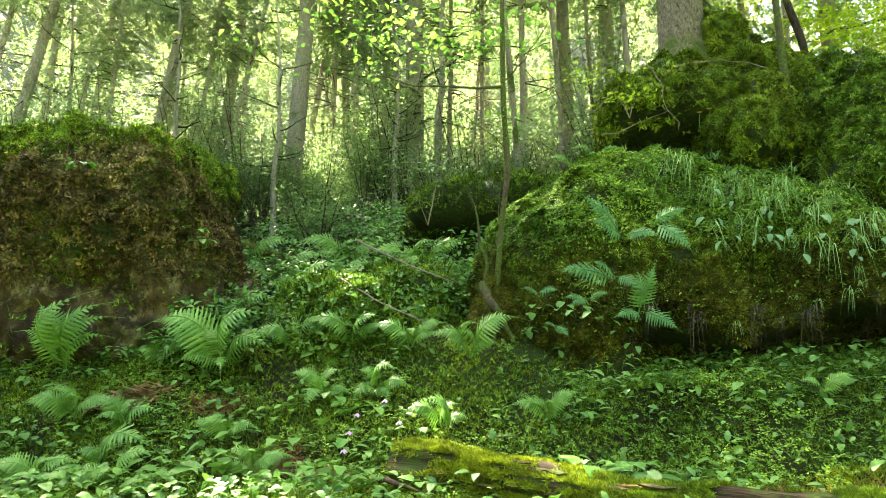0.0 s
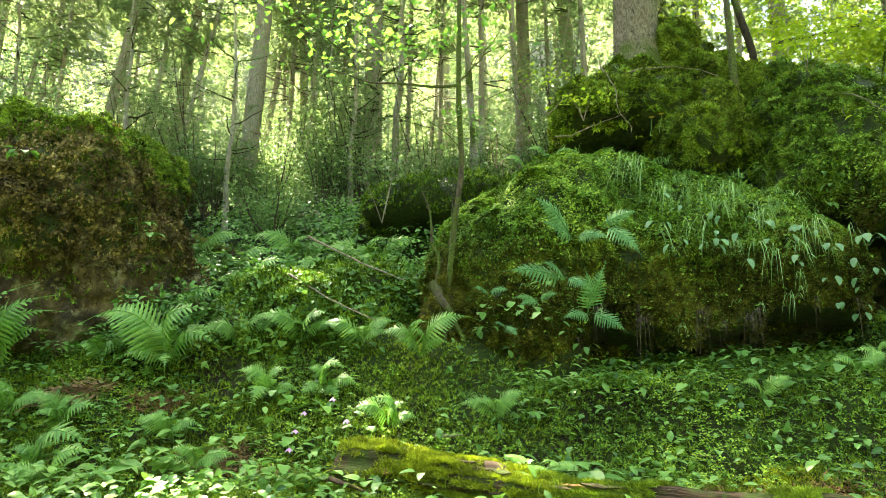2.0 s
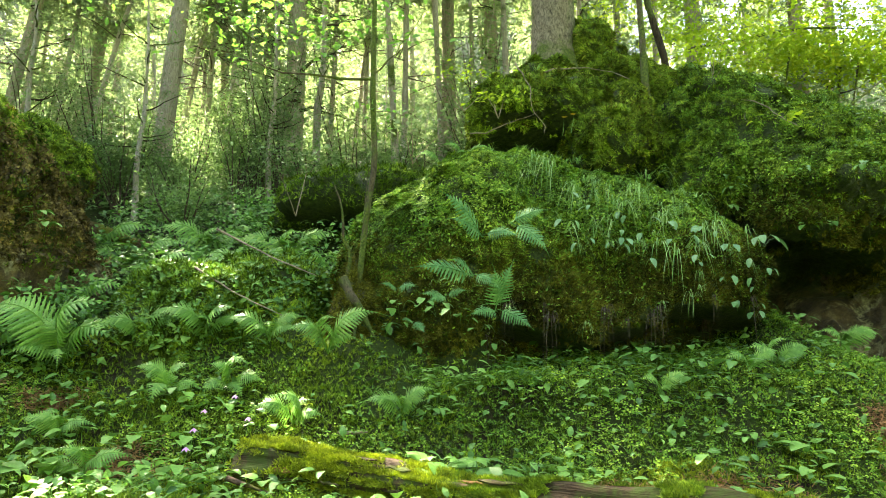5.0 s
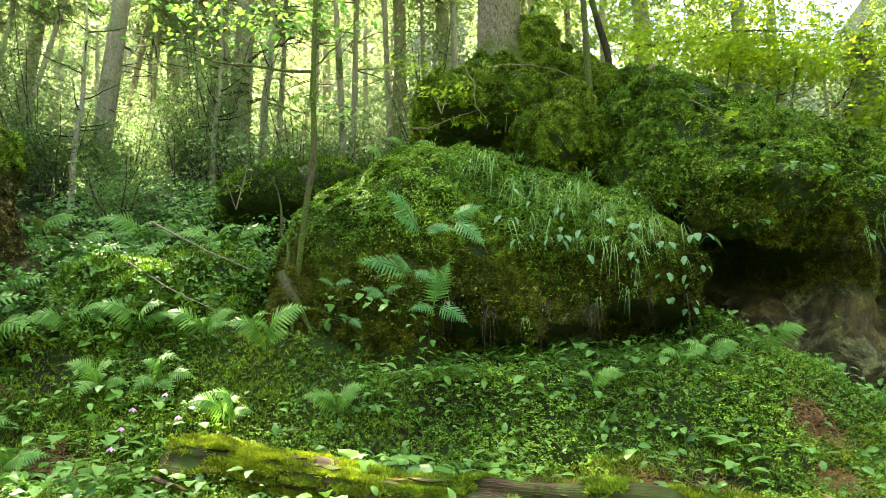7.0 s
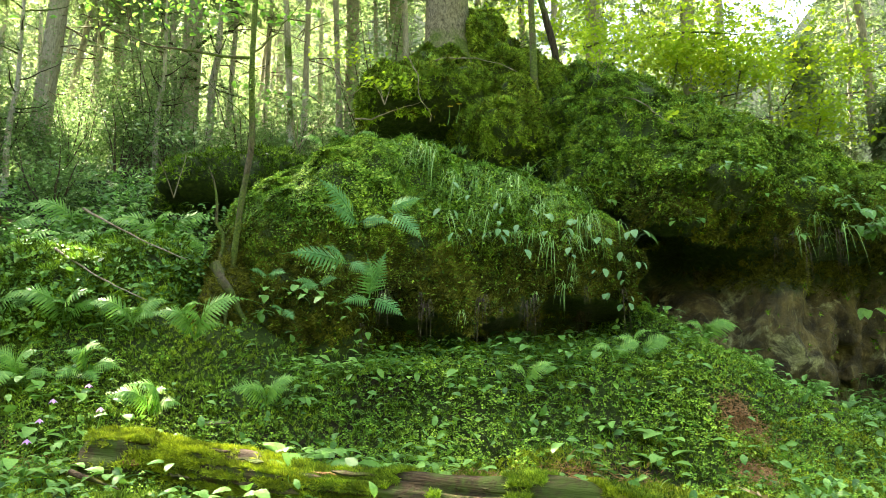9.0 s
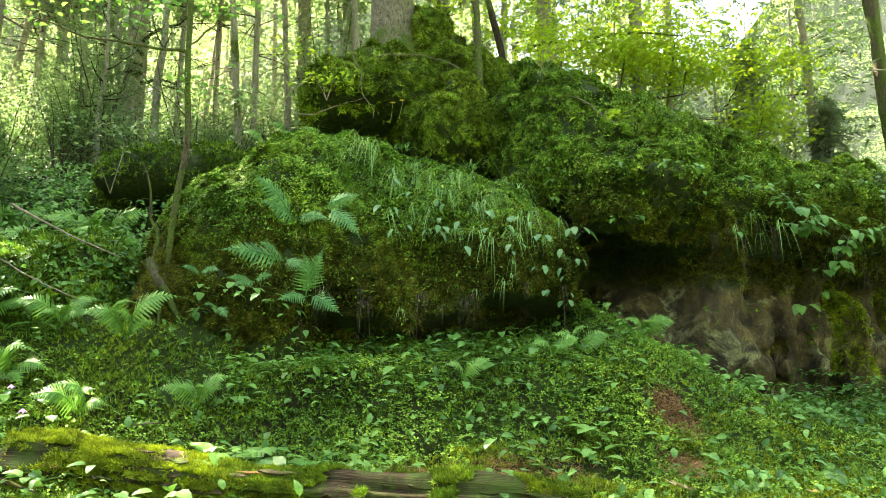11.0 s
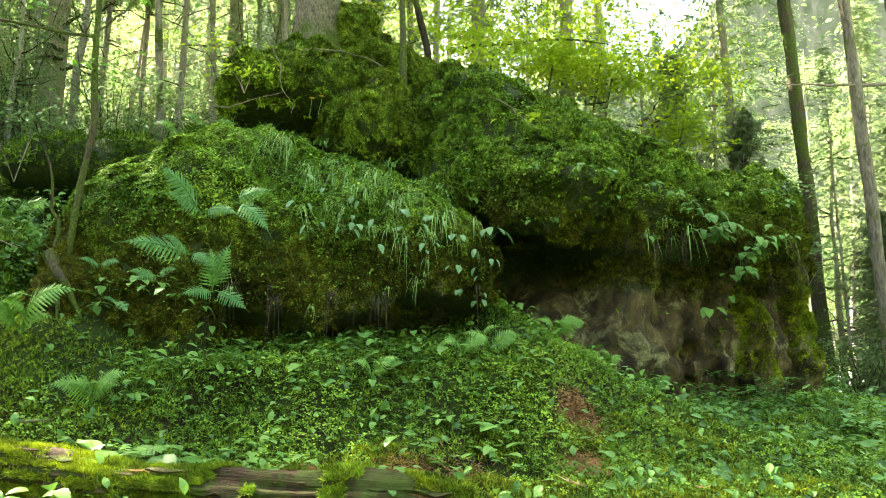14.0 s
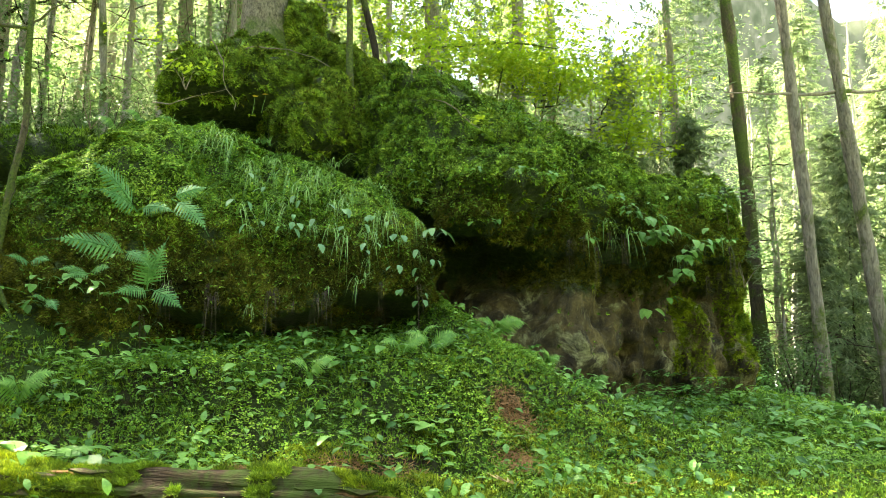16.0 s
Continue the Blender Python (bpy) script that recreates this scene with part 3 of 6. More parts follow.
RIGHT = sculpted([(5.75, 9.95, 3.85, 1.15, 1.7, 1.2), (6.75, 9.65, 3.25, 1.35, 1.9, 1.3), (7.9, 9.25, 2.88, 1.35, 1.6, 1.2), (9.1, 8.85, 2.55, 1.2, 1.3, 1.18), (9.9, 8.55, 2.3, 0.72, 0.92, 1.35),
                  (5.3, 8.95, 3.15, 0.5, 0.7, 0.72), (6.15, 8.3, 3.0, 0.88, 0.9, 0.68), (7.6, 8.15, 2.68, 0.95, 0.7, 0.75), (8.6, 8.0, 2.3, 0.7, 0.6, 0.7),
                  (7.25, 8.55, 1.05, 0.95, 1.05, 1.0), (6.5, 8.85, 1.2, 0.7, 0.95, 0.8), (8.75, 8.6, 1.2, 1.15, 1.0, 1.6), (9.85, 8.5, 0.5, 0.85, 0.88, 1.9), (7.6, 10.5, 1.5, 2.7, 1.6, 2.6)],
                 (4.5, 6.9, -0.7), (11.1, 11.6, 5.7), 0.055, 0.16, ((5.4, 8.5, 1.85, 0.8, 2.1, 0.9), (6.0, 8.3, 2.1, 0.8, 1.3, 0.4), (6.3, 7.6, 2.16, 0.7, 1.1, 0.28), (7.0, 7.3, 1.98, 0.45, 0.7, 0.2), (8.0, 7.5, 0.8, 0.14, 0.5, 1.1)), shape=water_grooves, rough=0.2, fine=0.09, seed=6.0, cushion=0.3)
LEFT = sculpted([(-3.65, 9.75, 2.05, 1.15, 1.0, 1.0), (-4.6, 9.3, 3.0, 1.2, 0.75, 0.9), (-6.2, 9.4, 3.0, 1.2, 0.7, 0.9)], (-8.0, 8.0, 0.8), (-2.0, 12.0, 4.9), 0.06, 0.3, (),
                box=(-5.4, 10.35, 2.6, 1.95, 1.4, 1.52, 0.35), rough=0.24, fine=0.13, seed=9.0, cushion=0.25)
LEDGE = lobed((1.0, 11.3, 3.3), [(0.9, 11.3, 3.4, 1.3, 0.9, 0.4), (1.6, 11.9, 2.8, 0.9, 0.7, 0.8), (0.5, 11.75, 2.9, 1.1, 0.5, 0.7)], 5, 2.4, 0.12, 0.2, 12.0)

def undercut(shape, z0, z1, x0, depth):
    """The foot of a boulder set back under its mossy bulge."""
    v, f = shape
    v = v.copy()
    amount = smoothstep(z0, z1, v[:, 2] + 0.6 * fbm(v, 1.5, 3, 20.0)) * smoothstep(x0 - 0.3, x0 + 0.3, v[:, 0]) * smoothstep(8.6, 7.9, v[:, 1])
    v[:, 1] += depth * amount
    return v, f


MAIN = undercut(MAIN, 1.62, 1.35, 2.0, 0.75)
boulder("mossy_boulder", "rounded boulder under green moss with hanging grass, in the shade", MAIN, M_ROCK_MAIN, [
    ("moss", 80000, 0.05, M_MOSS, lambda c, n: facing(c, n) * (0.06 + smoothstep(1.5, 2.5, c[:, 2] + 0.5 * fbm(c, 1.4, 2, 62.0))), 0.1, STAR),
    ("brown_moss", 50000, 0.055, M_MOSS_BROWN, lambda c, n: facing(c, n) * smoothstep(2.8, 1.8, c[:, 2]) * smoothstep(1.05, 1.4, c[:, 2]), -0.4, SPRIG),
    ("creeping_leaves", 80000, 0.033, M_SORREL, lambda c, n: facing(c, n) * (0.035 + smoothstep(2.1, 2.9, c[:, 2] + 0.4 * fbm(c, 1.6, 2, 61.0))), 0.5, KITE),
    # lighter moss colour on upward faces stands in for light from above
    ("bright_moss", 30000, 0.042, M_MOSS_LAWN, lambda c, n: facing(c, n) * smoothstep(0.2, 0.7, n[:, 2]) * smoothstep(2.2, 2.9, c[:, 2]), 0.3, STAR)], (-0.95, -0.1))
boulder("upper_boulder", "mossy stone block carrying a spruce on a boulder", UPPER, M_ROCK_MAIN, [
    ("moss", 42000, 0.048, M_MOSS, facing, 0.05, STAR),
    ("bright_moss", 60000, 0.046, M_MOSS_LAWN, facing, 0.15, STAR),
    ("brown_moss", 9000, 0.055, M_MOSS_BROWN, facing, -0.2, SPRIG)])
boulder("overhanging_boulder", "large boulder with a mossy top overhanging a bare grooved rock face", RIGHT, M_ROCK_RIGHT, [
    ("moss", 120000, 0.05, M_MOSS, lambda c, n: facing(c, n) * outside_cave(c) * (0.004 + smoothstep(2.1, 2.8, c[:, 2] + 0.3 * fbm(c, 1.2, 2) + 1.5 * smoothstep(9.7, 10.4, c[:, 0]))), 0.0, STAR),
    ("brown_moss", 44000, 0.058, M_MOSS_BROWN, lambda c, n: facing(c, n) * outside_cave(c) * smoothstep(1.7, 2.3, c[:, 2]) * smoothstep(3.3, 2.4, c[:, 2]), -0.4, SPRIG),
    ("creeping_leaves", 30000, 0.036, M_SORREL, lambda c, n: facing(c, n) * smoothstep(2.4, 3.2, c[:, 2]), 0.4, KITE),
    # top light put into colour: paler moss where the stone faces up
    ("bright_moss", 70000, 0.048, M_MOSS_LAWN, lambda c, n: facing(c, n) * smoothstep(0.1, 0.6, n[:, 2]) * smoothstep(2.6, 3.2, c[:, 2]), 0.3, STAR),
    ("golden_moss", 24000, 0.055, M_MOSS_GOLD, lambda c, n: facing(c, n) * smoothstep(8.5, 9.4, c[:, 0]) * smoothstep(0.5, 1.2, c[:, 2]) * smoothstep(3.1, 2.5, c[:, 2]) * smoothstep(-0.1, 0.2, fbm(c * np.array([1, 1, 0.3]), 2.2, 2, 5.0)), -0.6, SPRIG)])
boulder("brown_mossy_boulder", "stone block under brown moss with bare grey foot", LEFT, M_ROCK_LEFT, [
    ("moss", 42000, 0.056, M_MOSS, lambda c, n: facing(c, n) * (0.02 + smoothstep(3.1, 3.6, c[:, 2] + 0.6 * fbm(c, 1.3, 2, 8.0))), 0.1, STAR),
    ("bright_moss", 24000, 0.054, M_MOSS_LAWN, lambda c, n: facing(c, n) * smoothstep(3.5, 3.9, c[:, 2] + 0.4 * fbm(c, 1.3, 2, 18.0)), 0.2, STAR),
    ("green_moss", 26000, 0.055, M_MOSS, lambda c, n: facing(c, n) * smoothstep(2.0, 2.5, c[:, 2]) * smoothstep(0.0, 0.3, fbm(c, 1.1, 2, 28.0)), 0.0, SPRIG),
    ("brown_moss", 40000, 0.06, M_MOSS_RUST, lambda c, n: facing(c, n) * (0.03 + smoothstep(2.0, 2.6, c[:, 2]) * smoothstep(3.9, 3.4, c[:, 2] + 0.4 * fbm(c, 1.3, 2, 8.0))), -0.3, SPRIG),
    ("clinging_leaves", 26000, 0.055, M_MOSS_RUST, lambda c, n: facing(c, n) * smoothstep(2.1, 2.7, c[:, 2]) * smoothstep(3.9, 3.4, c[:, 2] + 0.4 * fbm(c, 1.3, 2, 8.0)), -0.2, KITE)])
HUMMOCK = lobed((-1.0, 8.75, 1.5), [(-1.1, 8.75, 1.45, 0.95, 0.7, 0.6), (-0.4, 8.9, 1.6, 0.6, 0.6, 0.55)], 5, 2.4, 0.12, 0.2, 15.0)
boulder("mossy_hummock", "low mossy stone among ferns and herbs", HUMMOCK, M_ROCK_MAIN, [
    ("moss", 9000, 0.075, M_MOSS, facing, 0.1, SPRIG), ("leaves", 4000, 0.06, M_HERB, facing, 0.5, KITE)])
boulder("mossy_ledge", "low mossy rock ledge over a dark hollow", LEDGE, M_ROCK_MAIN, [
    ("moss", 9000, 0.06, M_MOSS, facing, 0.1, SPRIG)])


# ---- trees ----
def tube(points, radii, sides=10, wobble=0.0, seed=0.0, cap=True):
    """A tapering stem along a line of points."""
    p = np.asarray(points, float)
    n = len(p)
    tang = unit(np.gradient(p, axis=0))
    a = unit(np.cross(tang, np.where(np.abs(tang[:, 2:]) < 0.9, np.array([[0, 0, 1.0]]), np.array([[1.0, 0, 0]]))))
    b = np.cross(tang, a)
    th = np.arange(sides) * 2 * np.pi / sides
    ring = a[:, None] * np.cos(th)[None, :, None] + b[:, None] * np.sin(th)[None, :, None]
    r = np.broadcast_to(np.asarray(radii, float), (n,))[:, None, None]
    v = p[:, None] + ring * r
    v = v.reshape(-1, 3)
    if wobble:
        v = v + ring.reshape(-1, 3) * (wobble * fbm(v, 3.0, 3, seed))[:, None]
    i = np.arange(n * sides).reshape(n, sides)
    j = np.roll(i, -1, axis=1)
    f = np.stack([i[:-1].ravel(), j[:-1].ravel(), j[1:].ravel(), i[1:].ravel()], 1)
    return v, f


def join(*pieces):
    vs, fs, k = [], [], 0
    for v, f in pieces:
        vs.append(np.asarray(v))
        fs.append(np.asarray(f) + k)
        k += len(v)
    return np.concatenate(vs), np.concatenate(fs)


def curve_points(a, b, n, sag=0.0, wander=0.0, r=None):
    a, b = np.array(a, float), np.array(b, float)
    t = np.linspace(0, 1, n)[:, None]
    p = a + (b - a) * t
    p[:, 2] += -sag * 4 * (t * (1 - t))[:, 0]
    if wander:
        k = (r or rng).normal(0, wander, (n, 3))
        k[0] = 0
        p += np.cumsum(k, 0) * np.array([1, 1, 0.5])
    return p


def spray():
    """A feathery spruce spray: a thin midrib with narrow side twigs drooping at the tips."""
    v, f = [], []

    def blade(a, tip, w):
        n = len(v)
        side = np.cross(np.subtract(tip, a), (0, 0, 1.0))
        side = side / max(np.linalg.norm(side), 1e-6) * w
        v.extend([tuple(np.subtract(a, side)), tuple(np.add(a, side)), tuple(tip)])
        f.append((n, n + 1, n + 2))

    blade((0, 0, 0), (0, 1.0, -0.25), 0.05)
    for y in (0.15, 0.35, 0.55, 0.75):
        for s in (-1, 1):
            L = 0.42 * (1.05 - y)
            blade((0, y, -0.2 * y), (s * L, y + L * 0.8, -0.2 * y - 0.16), 0.05)
    return v, f


SPRAY_V, SPRAY_F = spray()


def spruce_kind(height, radius, crown_from, crown_r, sprays, seed, bark, dead=14):
    """A spruce: tapered trunk with root flare, dead side twigs below, whorls of drooping sprays above."""
    r = np.random.default_rng(seed)
    ob = thing("spruce_tree", "tall slender spruce with dead lower twigs", "tree")
    n = 26
    t = np.linspace(0, 1, n)
    line = np.stack([0.05 * np.cumsum(r.normal(0, 0.25, n)), 0.05 * np.cumsum(r.normal(0, 0.25, n)), t * height - 0.6], 1)
    line[0:2, :2] = line[2, :2]
    rad = radius * ((1 - t) ** 0.8 * 0.95 + 0.05) + radius * 0.7 * np.exp(-t * height / 0.35)
    mesh_part("trunk", arrays_mesh("trunk", *tube(line, rad, 12, radius * 0.12, seed)), bark, ob)
    twigs = []
    for k in range(dead):
        h = r.uniform(1.0, crown_from + 2)
        a = r.uniform(0, 2 * np.pi)
        ln = r.uniform(0.4, 1.5)
        base = np.array([np.interp(h, line[:, 2], line[:, 0]), np.interp(h, line[:, 2], line[:, 1]), h])
        tip = base + np.array([math.cos(a) * ln, math.sin(a) * ln, r.uniform(-0.5, 0.1)])
        twigs.append(tube(curve_points(base, tip, 6, -0.05, 0.02, r), np.linspace(0.02, 0.004, 6), 4))
    mesh_part("dead_twigwork", arrays_mesh("dead_twigwork", *join(*twigs)), M_DEAD_TWIG, ob, kind="stuff")
    h = crown_from + (height - crown_from) * r.random(sprays) ** 1.25
    lim = crown_r * np.clip(1.05 - (h - crown_from) / (height - crown_from), 0.06, 1) * np.clip((h - crown_from) / 2.5 + 0.45, 0, 1)
    arm = np.floor(r.random(sprays) * 7) * 2 * np.pi / 7 + np.floor(h / 0.45) * 1.7 + r.normal(0, 0.14, sprays)
    d = lim * np.sqrt(r.random(sprays))
    p = np.stack([np.cos(arm) * d, np.sin(arm) * d, h - d * 0.28 + r.normal(0, 0.08, sprays)], 1)
    nor = np.stack([np.cos(arm) * 0.35, np.sin(arm) * 0.35, np.ones(sprays)], 1) + r.normal(0, 0.3, (sprays, 3))
    v, f = scatter(SPRAY_V, SPRAY_F, p, nor, r.uniform(0.3, 0.65, sprays), arm - np.pi / 2 + r.normal(0, 0.5, sprays))
    mesh_part("crown", arrays_mesh("crown", v, f, False), M_NEEDLE, ob)
    return ob


def place_tree(kind, x, y, lean_x=0.0, lean_y=0.0, turn=0.0, size=1.0, sink=0.0):
    z = float(ground_z(np.array([x]), np.array([y]))[0]) - sink
    m = Matrix.Translation((x, y, z)) @ Euler((radians(-lean_y), radians(lean_x), 0)).to_matrix().to_4x4() @ Matrix.Rotation(turn, 4, "Z") @ Matrix.Scale(size, 4)
    ob = copy_thing(kind, m)
    ob.matrix_basis = m
    return ob


def drop_thing(ob):
    for o in (*ob.children_recursive, ob):
        bpy.data.objects.remove(o)


KINDS = [spruce_kind(24, 0.2, 6.0, 2.4, 1500, 11, M_BARK, 34), spruce_kind(21, 0.15, 6.0, 2.1, 1300, 12, M_BARK, 36),
         spruce_kind(26, 0.27, 7.5, 2.7, 1600, 13, M_BARK, 34), spruce_kind(18, 0.09, 6.0, 1.7, 800, 14, M_BARK_PALE, 30)]

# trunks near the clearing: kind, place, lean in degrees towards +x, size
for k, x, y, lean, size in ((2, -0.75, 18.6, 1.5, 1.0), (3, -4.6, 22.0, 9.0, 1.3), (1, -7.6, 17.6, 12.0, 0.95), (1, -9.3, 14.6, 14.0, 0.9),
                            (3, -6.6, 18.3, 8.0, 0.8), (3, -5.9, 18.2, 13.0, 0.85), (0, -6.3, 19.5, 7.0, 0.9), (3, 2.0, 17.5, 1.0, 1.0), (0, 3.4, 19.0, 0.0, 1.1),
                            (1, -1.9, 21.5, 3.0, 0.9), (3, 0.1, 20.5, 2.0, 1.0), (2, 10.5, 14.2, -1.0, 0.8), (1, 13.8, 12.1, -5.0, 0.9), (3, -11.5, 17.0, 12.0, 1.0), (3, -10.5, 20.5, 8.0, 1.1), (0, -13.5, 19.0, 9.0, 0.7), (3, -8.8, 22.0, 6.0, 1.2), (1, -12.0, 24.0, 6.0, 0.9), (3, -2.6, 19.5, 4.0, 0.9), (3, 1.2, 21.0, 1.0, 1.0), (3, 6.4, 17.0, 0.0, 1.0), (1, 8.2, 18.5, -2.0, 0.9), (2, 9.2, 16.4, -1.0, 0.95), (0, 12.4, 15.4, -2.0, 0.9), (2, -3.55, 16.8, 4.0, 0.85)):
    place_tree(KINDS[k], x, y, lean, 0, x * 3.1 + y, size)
far = np.random.default_rng(21)
made = 0
while made < 76:
    x, y = far.uniform(-26, 30), far.uniform(19, 58)
    if abs(x - 2) > y * 0.75 + 4:
        continue
    if x > 9 and y < 24 and far.random() < 0.6:
        continue
    lean = -0.35 * x + far.normal(2, 2.5) if x < 4 else far.normal(-2, 2)
    place_tree(KINDS[int(far.choice([0, 1, 2, 3, 3, 3]))], x, y, float(np.clip(lean, -5, 10)), far.normal(0, 1.5), far.uniform(0, 6.3), far.uniform(0.8, 1.2))
    made += 1
for x, y, lean, size in ((13.7, 9.7, -4, 0.4), (15.5, 10.4, -2, 0.5), (17.5, 9.6, -3, 0.6), (18.5, 12.5, -2, 0.7)):
    place_tree(KINDS[3], x, y, lean, 0, x * 7, size)
made = 0
while made < 16:
    x, y = far.uniform(50, 74), far.uniform(2, 62)
    place_tree(KINDS[int(far.integers(0, 3))], x, y, far.normal(0, 2), far.normal(0, 1.5), far.uniform(0, 6.3), far.uniform(0.7, 1.0))
    made += 1
# unseen spruces behind the walk, added to hold back low skylight
made = 0
while made < 16:
    x, y = far.uniform(-28, 30), far.uniform(-34, -15)
    place_tree(KINDS[int(far.integers(0, 3))], x, y, far.normal(0, 2), far.normal(0, 1.5), far.uniform(0, 6.3), far.uniform(0.7, 1.0))
    made += 1
for k in KINDS:
    drop_thing(k)


def broad_tree(name, label, path, r0, r1, leaf_places, leaf_size, leaf_material, bark, limbs=(), template=LEAF, wobble=0.1):
    ob = thing(name, label, "tree")
    n = 24
    pts = np.asarray(path, float)
    key = np.linspace(0, 1, len(pts))
    t = np.linspace(0, 1, n)
    line = np.stack([np.interp(t, key, pts[:, i]) for i in range(3)], 1)
    mesh_part("trunk", arrays_mesh("trunk", *tube(line, r0 + (r1 - r0) * t, 12, r0 * wobble * 3, 3.0)), bark, ob)
    for a, b, ra in limbs:
        mesh_part("branch", arrays_mesh("branch", *tube(curve_points(a, b, 9, 0.05, 0.03), np.linspace(ra, ra * 0.25, 9), 6)), bark, ob)
    if len(leaf_places):
        p = np.asarray(leaf_places)
        nor = np.array([[0, 0, 1.0]]) + rng.normal(0, 0.45, p.shape)
        v, f = scatter(*template, p, nor, leaf_size * rng.uniform(0.6, 1.3, len(p)))
        mesh_part("leaves", arrays_mesh("leaves", v, f, False), leaf_material, ob)
    return ob


def cloud(centre, radii, n, clumps=9):
    """Leaf places in uneven flat clumps inside an ellipsoid."""
    c = np.array(centre) + rng.normal(0, 0.45, (clumps, 3)) * radii
    k = rng.integers(0, clumps, n)
    return c[k] + rng.normal(0, 1, (n, 3)) * np.array(radii) * np.array([0.34, 0.34, 0.12])


# the big spruce on the upper block
big = spruce_kind(21, 0.33, 7.5, 2.8, 1100, 17, M_BARK_BIG, 8)
big.name = "big_spruce"
big.matrix_basis = pose(3.42, 10.0, 5.2)
tagged(big, "thick grey-barked spruce rooted on a mossy boulder", "tree")
# two thin mossy trunks on the saddle
broad_tree("thin_tree", "thin moss-covered trunk on the boulder saddle", [(4.45, 9.1, 4.2), (4.42, 9.1, 4.8), (4.4, 9.15, 6.0), (4.5, 9.3, 9.0)], 0.06, 0.04,
           cloud((4.6, 9.6, 7.6), (1.6, 1.6, 0.9), 900), 0.075, M_BEECH, M_BARK_MOSS)
broad_tree("thin_tree", "thin leaning mossy trunk behind the boulder saddle", [(5.1, 9.8, 5.0), (5.05, 9.8, 5.4), (4.85, 9.85, 6.2), (4.6, 10.0, 9.0)], 0.06, 0.04,
           cloud((5.6, 11.0, 6.6), (1.6, 1.2, 0.8), 1600), 0.085, M_ASH, M_BARK_DARK)
# the slender sapling before the hollow, with its one long side branch
sap_leaves = np.concatenate([cloud((-0.6, 7.9, 4.6), (1.2, 0.6, 0.4), 260, 20), cloud((0.9, 7.9, 4.75), (0.6, 0.5, 0.35), 80, 8), cloud((0.9, 7.9, 3.7), (0.4, 0.4, 0.45), 30, 6),
                             cloud((-0.5, 9.2, 5.6), (1.6, 1.0, 0.5), 220, 16)])
broad_tree("sapling", "slender mossy sapling with thin side branches and bright leaves", [(0.55, 7.95, 1.7), (0.58, 7.93, 2.0), (0.64, 7.9, 2.6), (0.73, 7.9, 3.2), (0.7, 7.9, 4.0), (0.72, 7.9, 5.2), (0.8, 7.9, 6.6)],
           0.036, 0.026, sap_leaves, 0.085, M_HAZEL, M_BARK_MOSS,
           [((0.7, 7.9, 4.15), (-0.55, 7.75, 4.45), 0.018), ((-0.55, 7.75, 4.45), (-1.1, 7.6, 5.2), 0.01), ((0.7, 7.9, 4.2), (1.1, 8.0, 4.9), 0.012), ((0.72, 7.9, 3.4), (0.2, 7.9, 4.0), 0.008),
            ((0.45, 8.0, 1.9), (0.3, 8.1, 3.1), 0.03), ((0.5, 8.05, 1.9), (0.62, 8.4, 3.4), 0.012)])
# trunks on the right, above the river
broad_tree("mossy_trunk_tree", "tall leaning tree with moss on its trunk", [(14.4, 10.8, -1.2), (14.2, 10.75, 1.0), (13.7, 10.6, 4.5), (13.2, 10.6, 8.5), (12.6, 10.6, 15)], 0.19, 0.08,
           cloud((14.5, 12.5, 11.5), (3.5, 3.0, 2.5), 1200, 14), 0.16, M_BEECH, M_BARK_MOSS)
broad_tree("grey_tree", "tall leaning grey-barked tree", [(13.4, 8.6, -1.6), (13.3, 8.6, 0.0), (12.9, 8.6, 3.5), (12.4, 8.6, 7.4), (11.8, 8.8, 14)], 0.145, 0.07,
           cloud((13.5, 10.5, 11.5), (3.5, 3.0, 2.0), 900, 14), 0.16, M_BEECH, M_BARK_RIVER)
broad_tree("grey_tree", "leaning grey tree with a long bare side branch", [(14.9, 8.3, -1.6), (14.5, 8.3, 1.0), (13.9, 8.3, 4.0), (13.2, 8.3, 7.2), (12.2, 8.3, 13)], 0.155, 0.08,
           cloud((15.0, 9.5, 11.5), (3.5, 3.0, 2.0), 900, 14), 0.16, M_BEECH, M_BARK_RIVER, [((13.55, 8.3, 5.7), (11.2, 8.9, 5.4), 0.04), ((13.55, 8.3, 5.7), (15.2, 8.0, 6.0), 0.04)])
# bright ash saplings behind the sloping boulder
for c, r_, n_ in (((8.6, 12.0, 6.5), (1.5, 0.6, 0.6), 1200), ((10.0, 12.0, 6.4), (1.6, 0.7, 0.8), 1500), ((11.1, 11.2, 5.3), (0.9, 0.6, 0.7), 800), ((9.9, 12.2, 7.0), (2.0, 1.2, 1.0), 1500), ((11.6, 11.6, 6.2), (1.2, 1.0, 1.2), 900), ((7.5, 12.4, 6.7), (1.2, 0.6, 0.5), 700)):
    base = (c[0] - 0.7, c[1] + 0.1, 3.0)
    broad_tree("ash_sapling", "young ash with bright yellow-green leaves", [base, ((c[0] + base[0]) / 2, c[1], (c[2] + 3.0) / 2), c], 0.05, 0.015,
               cloud(c, r_, n_, 12), 0.11, M_ASH, M_BARK_MOSS)


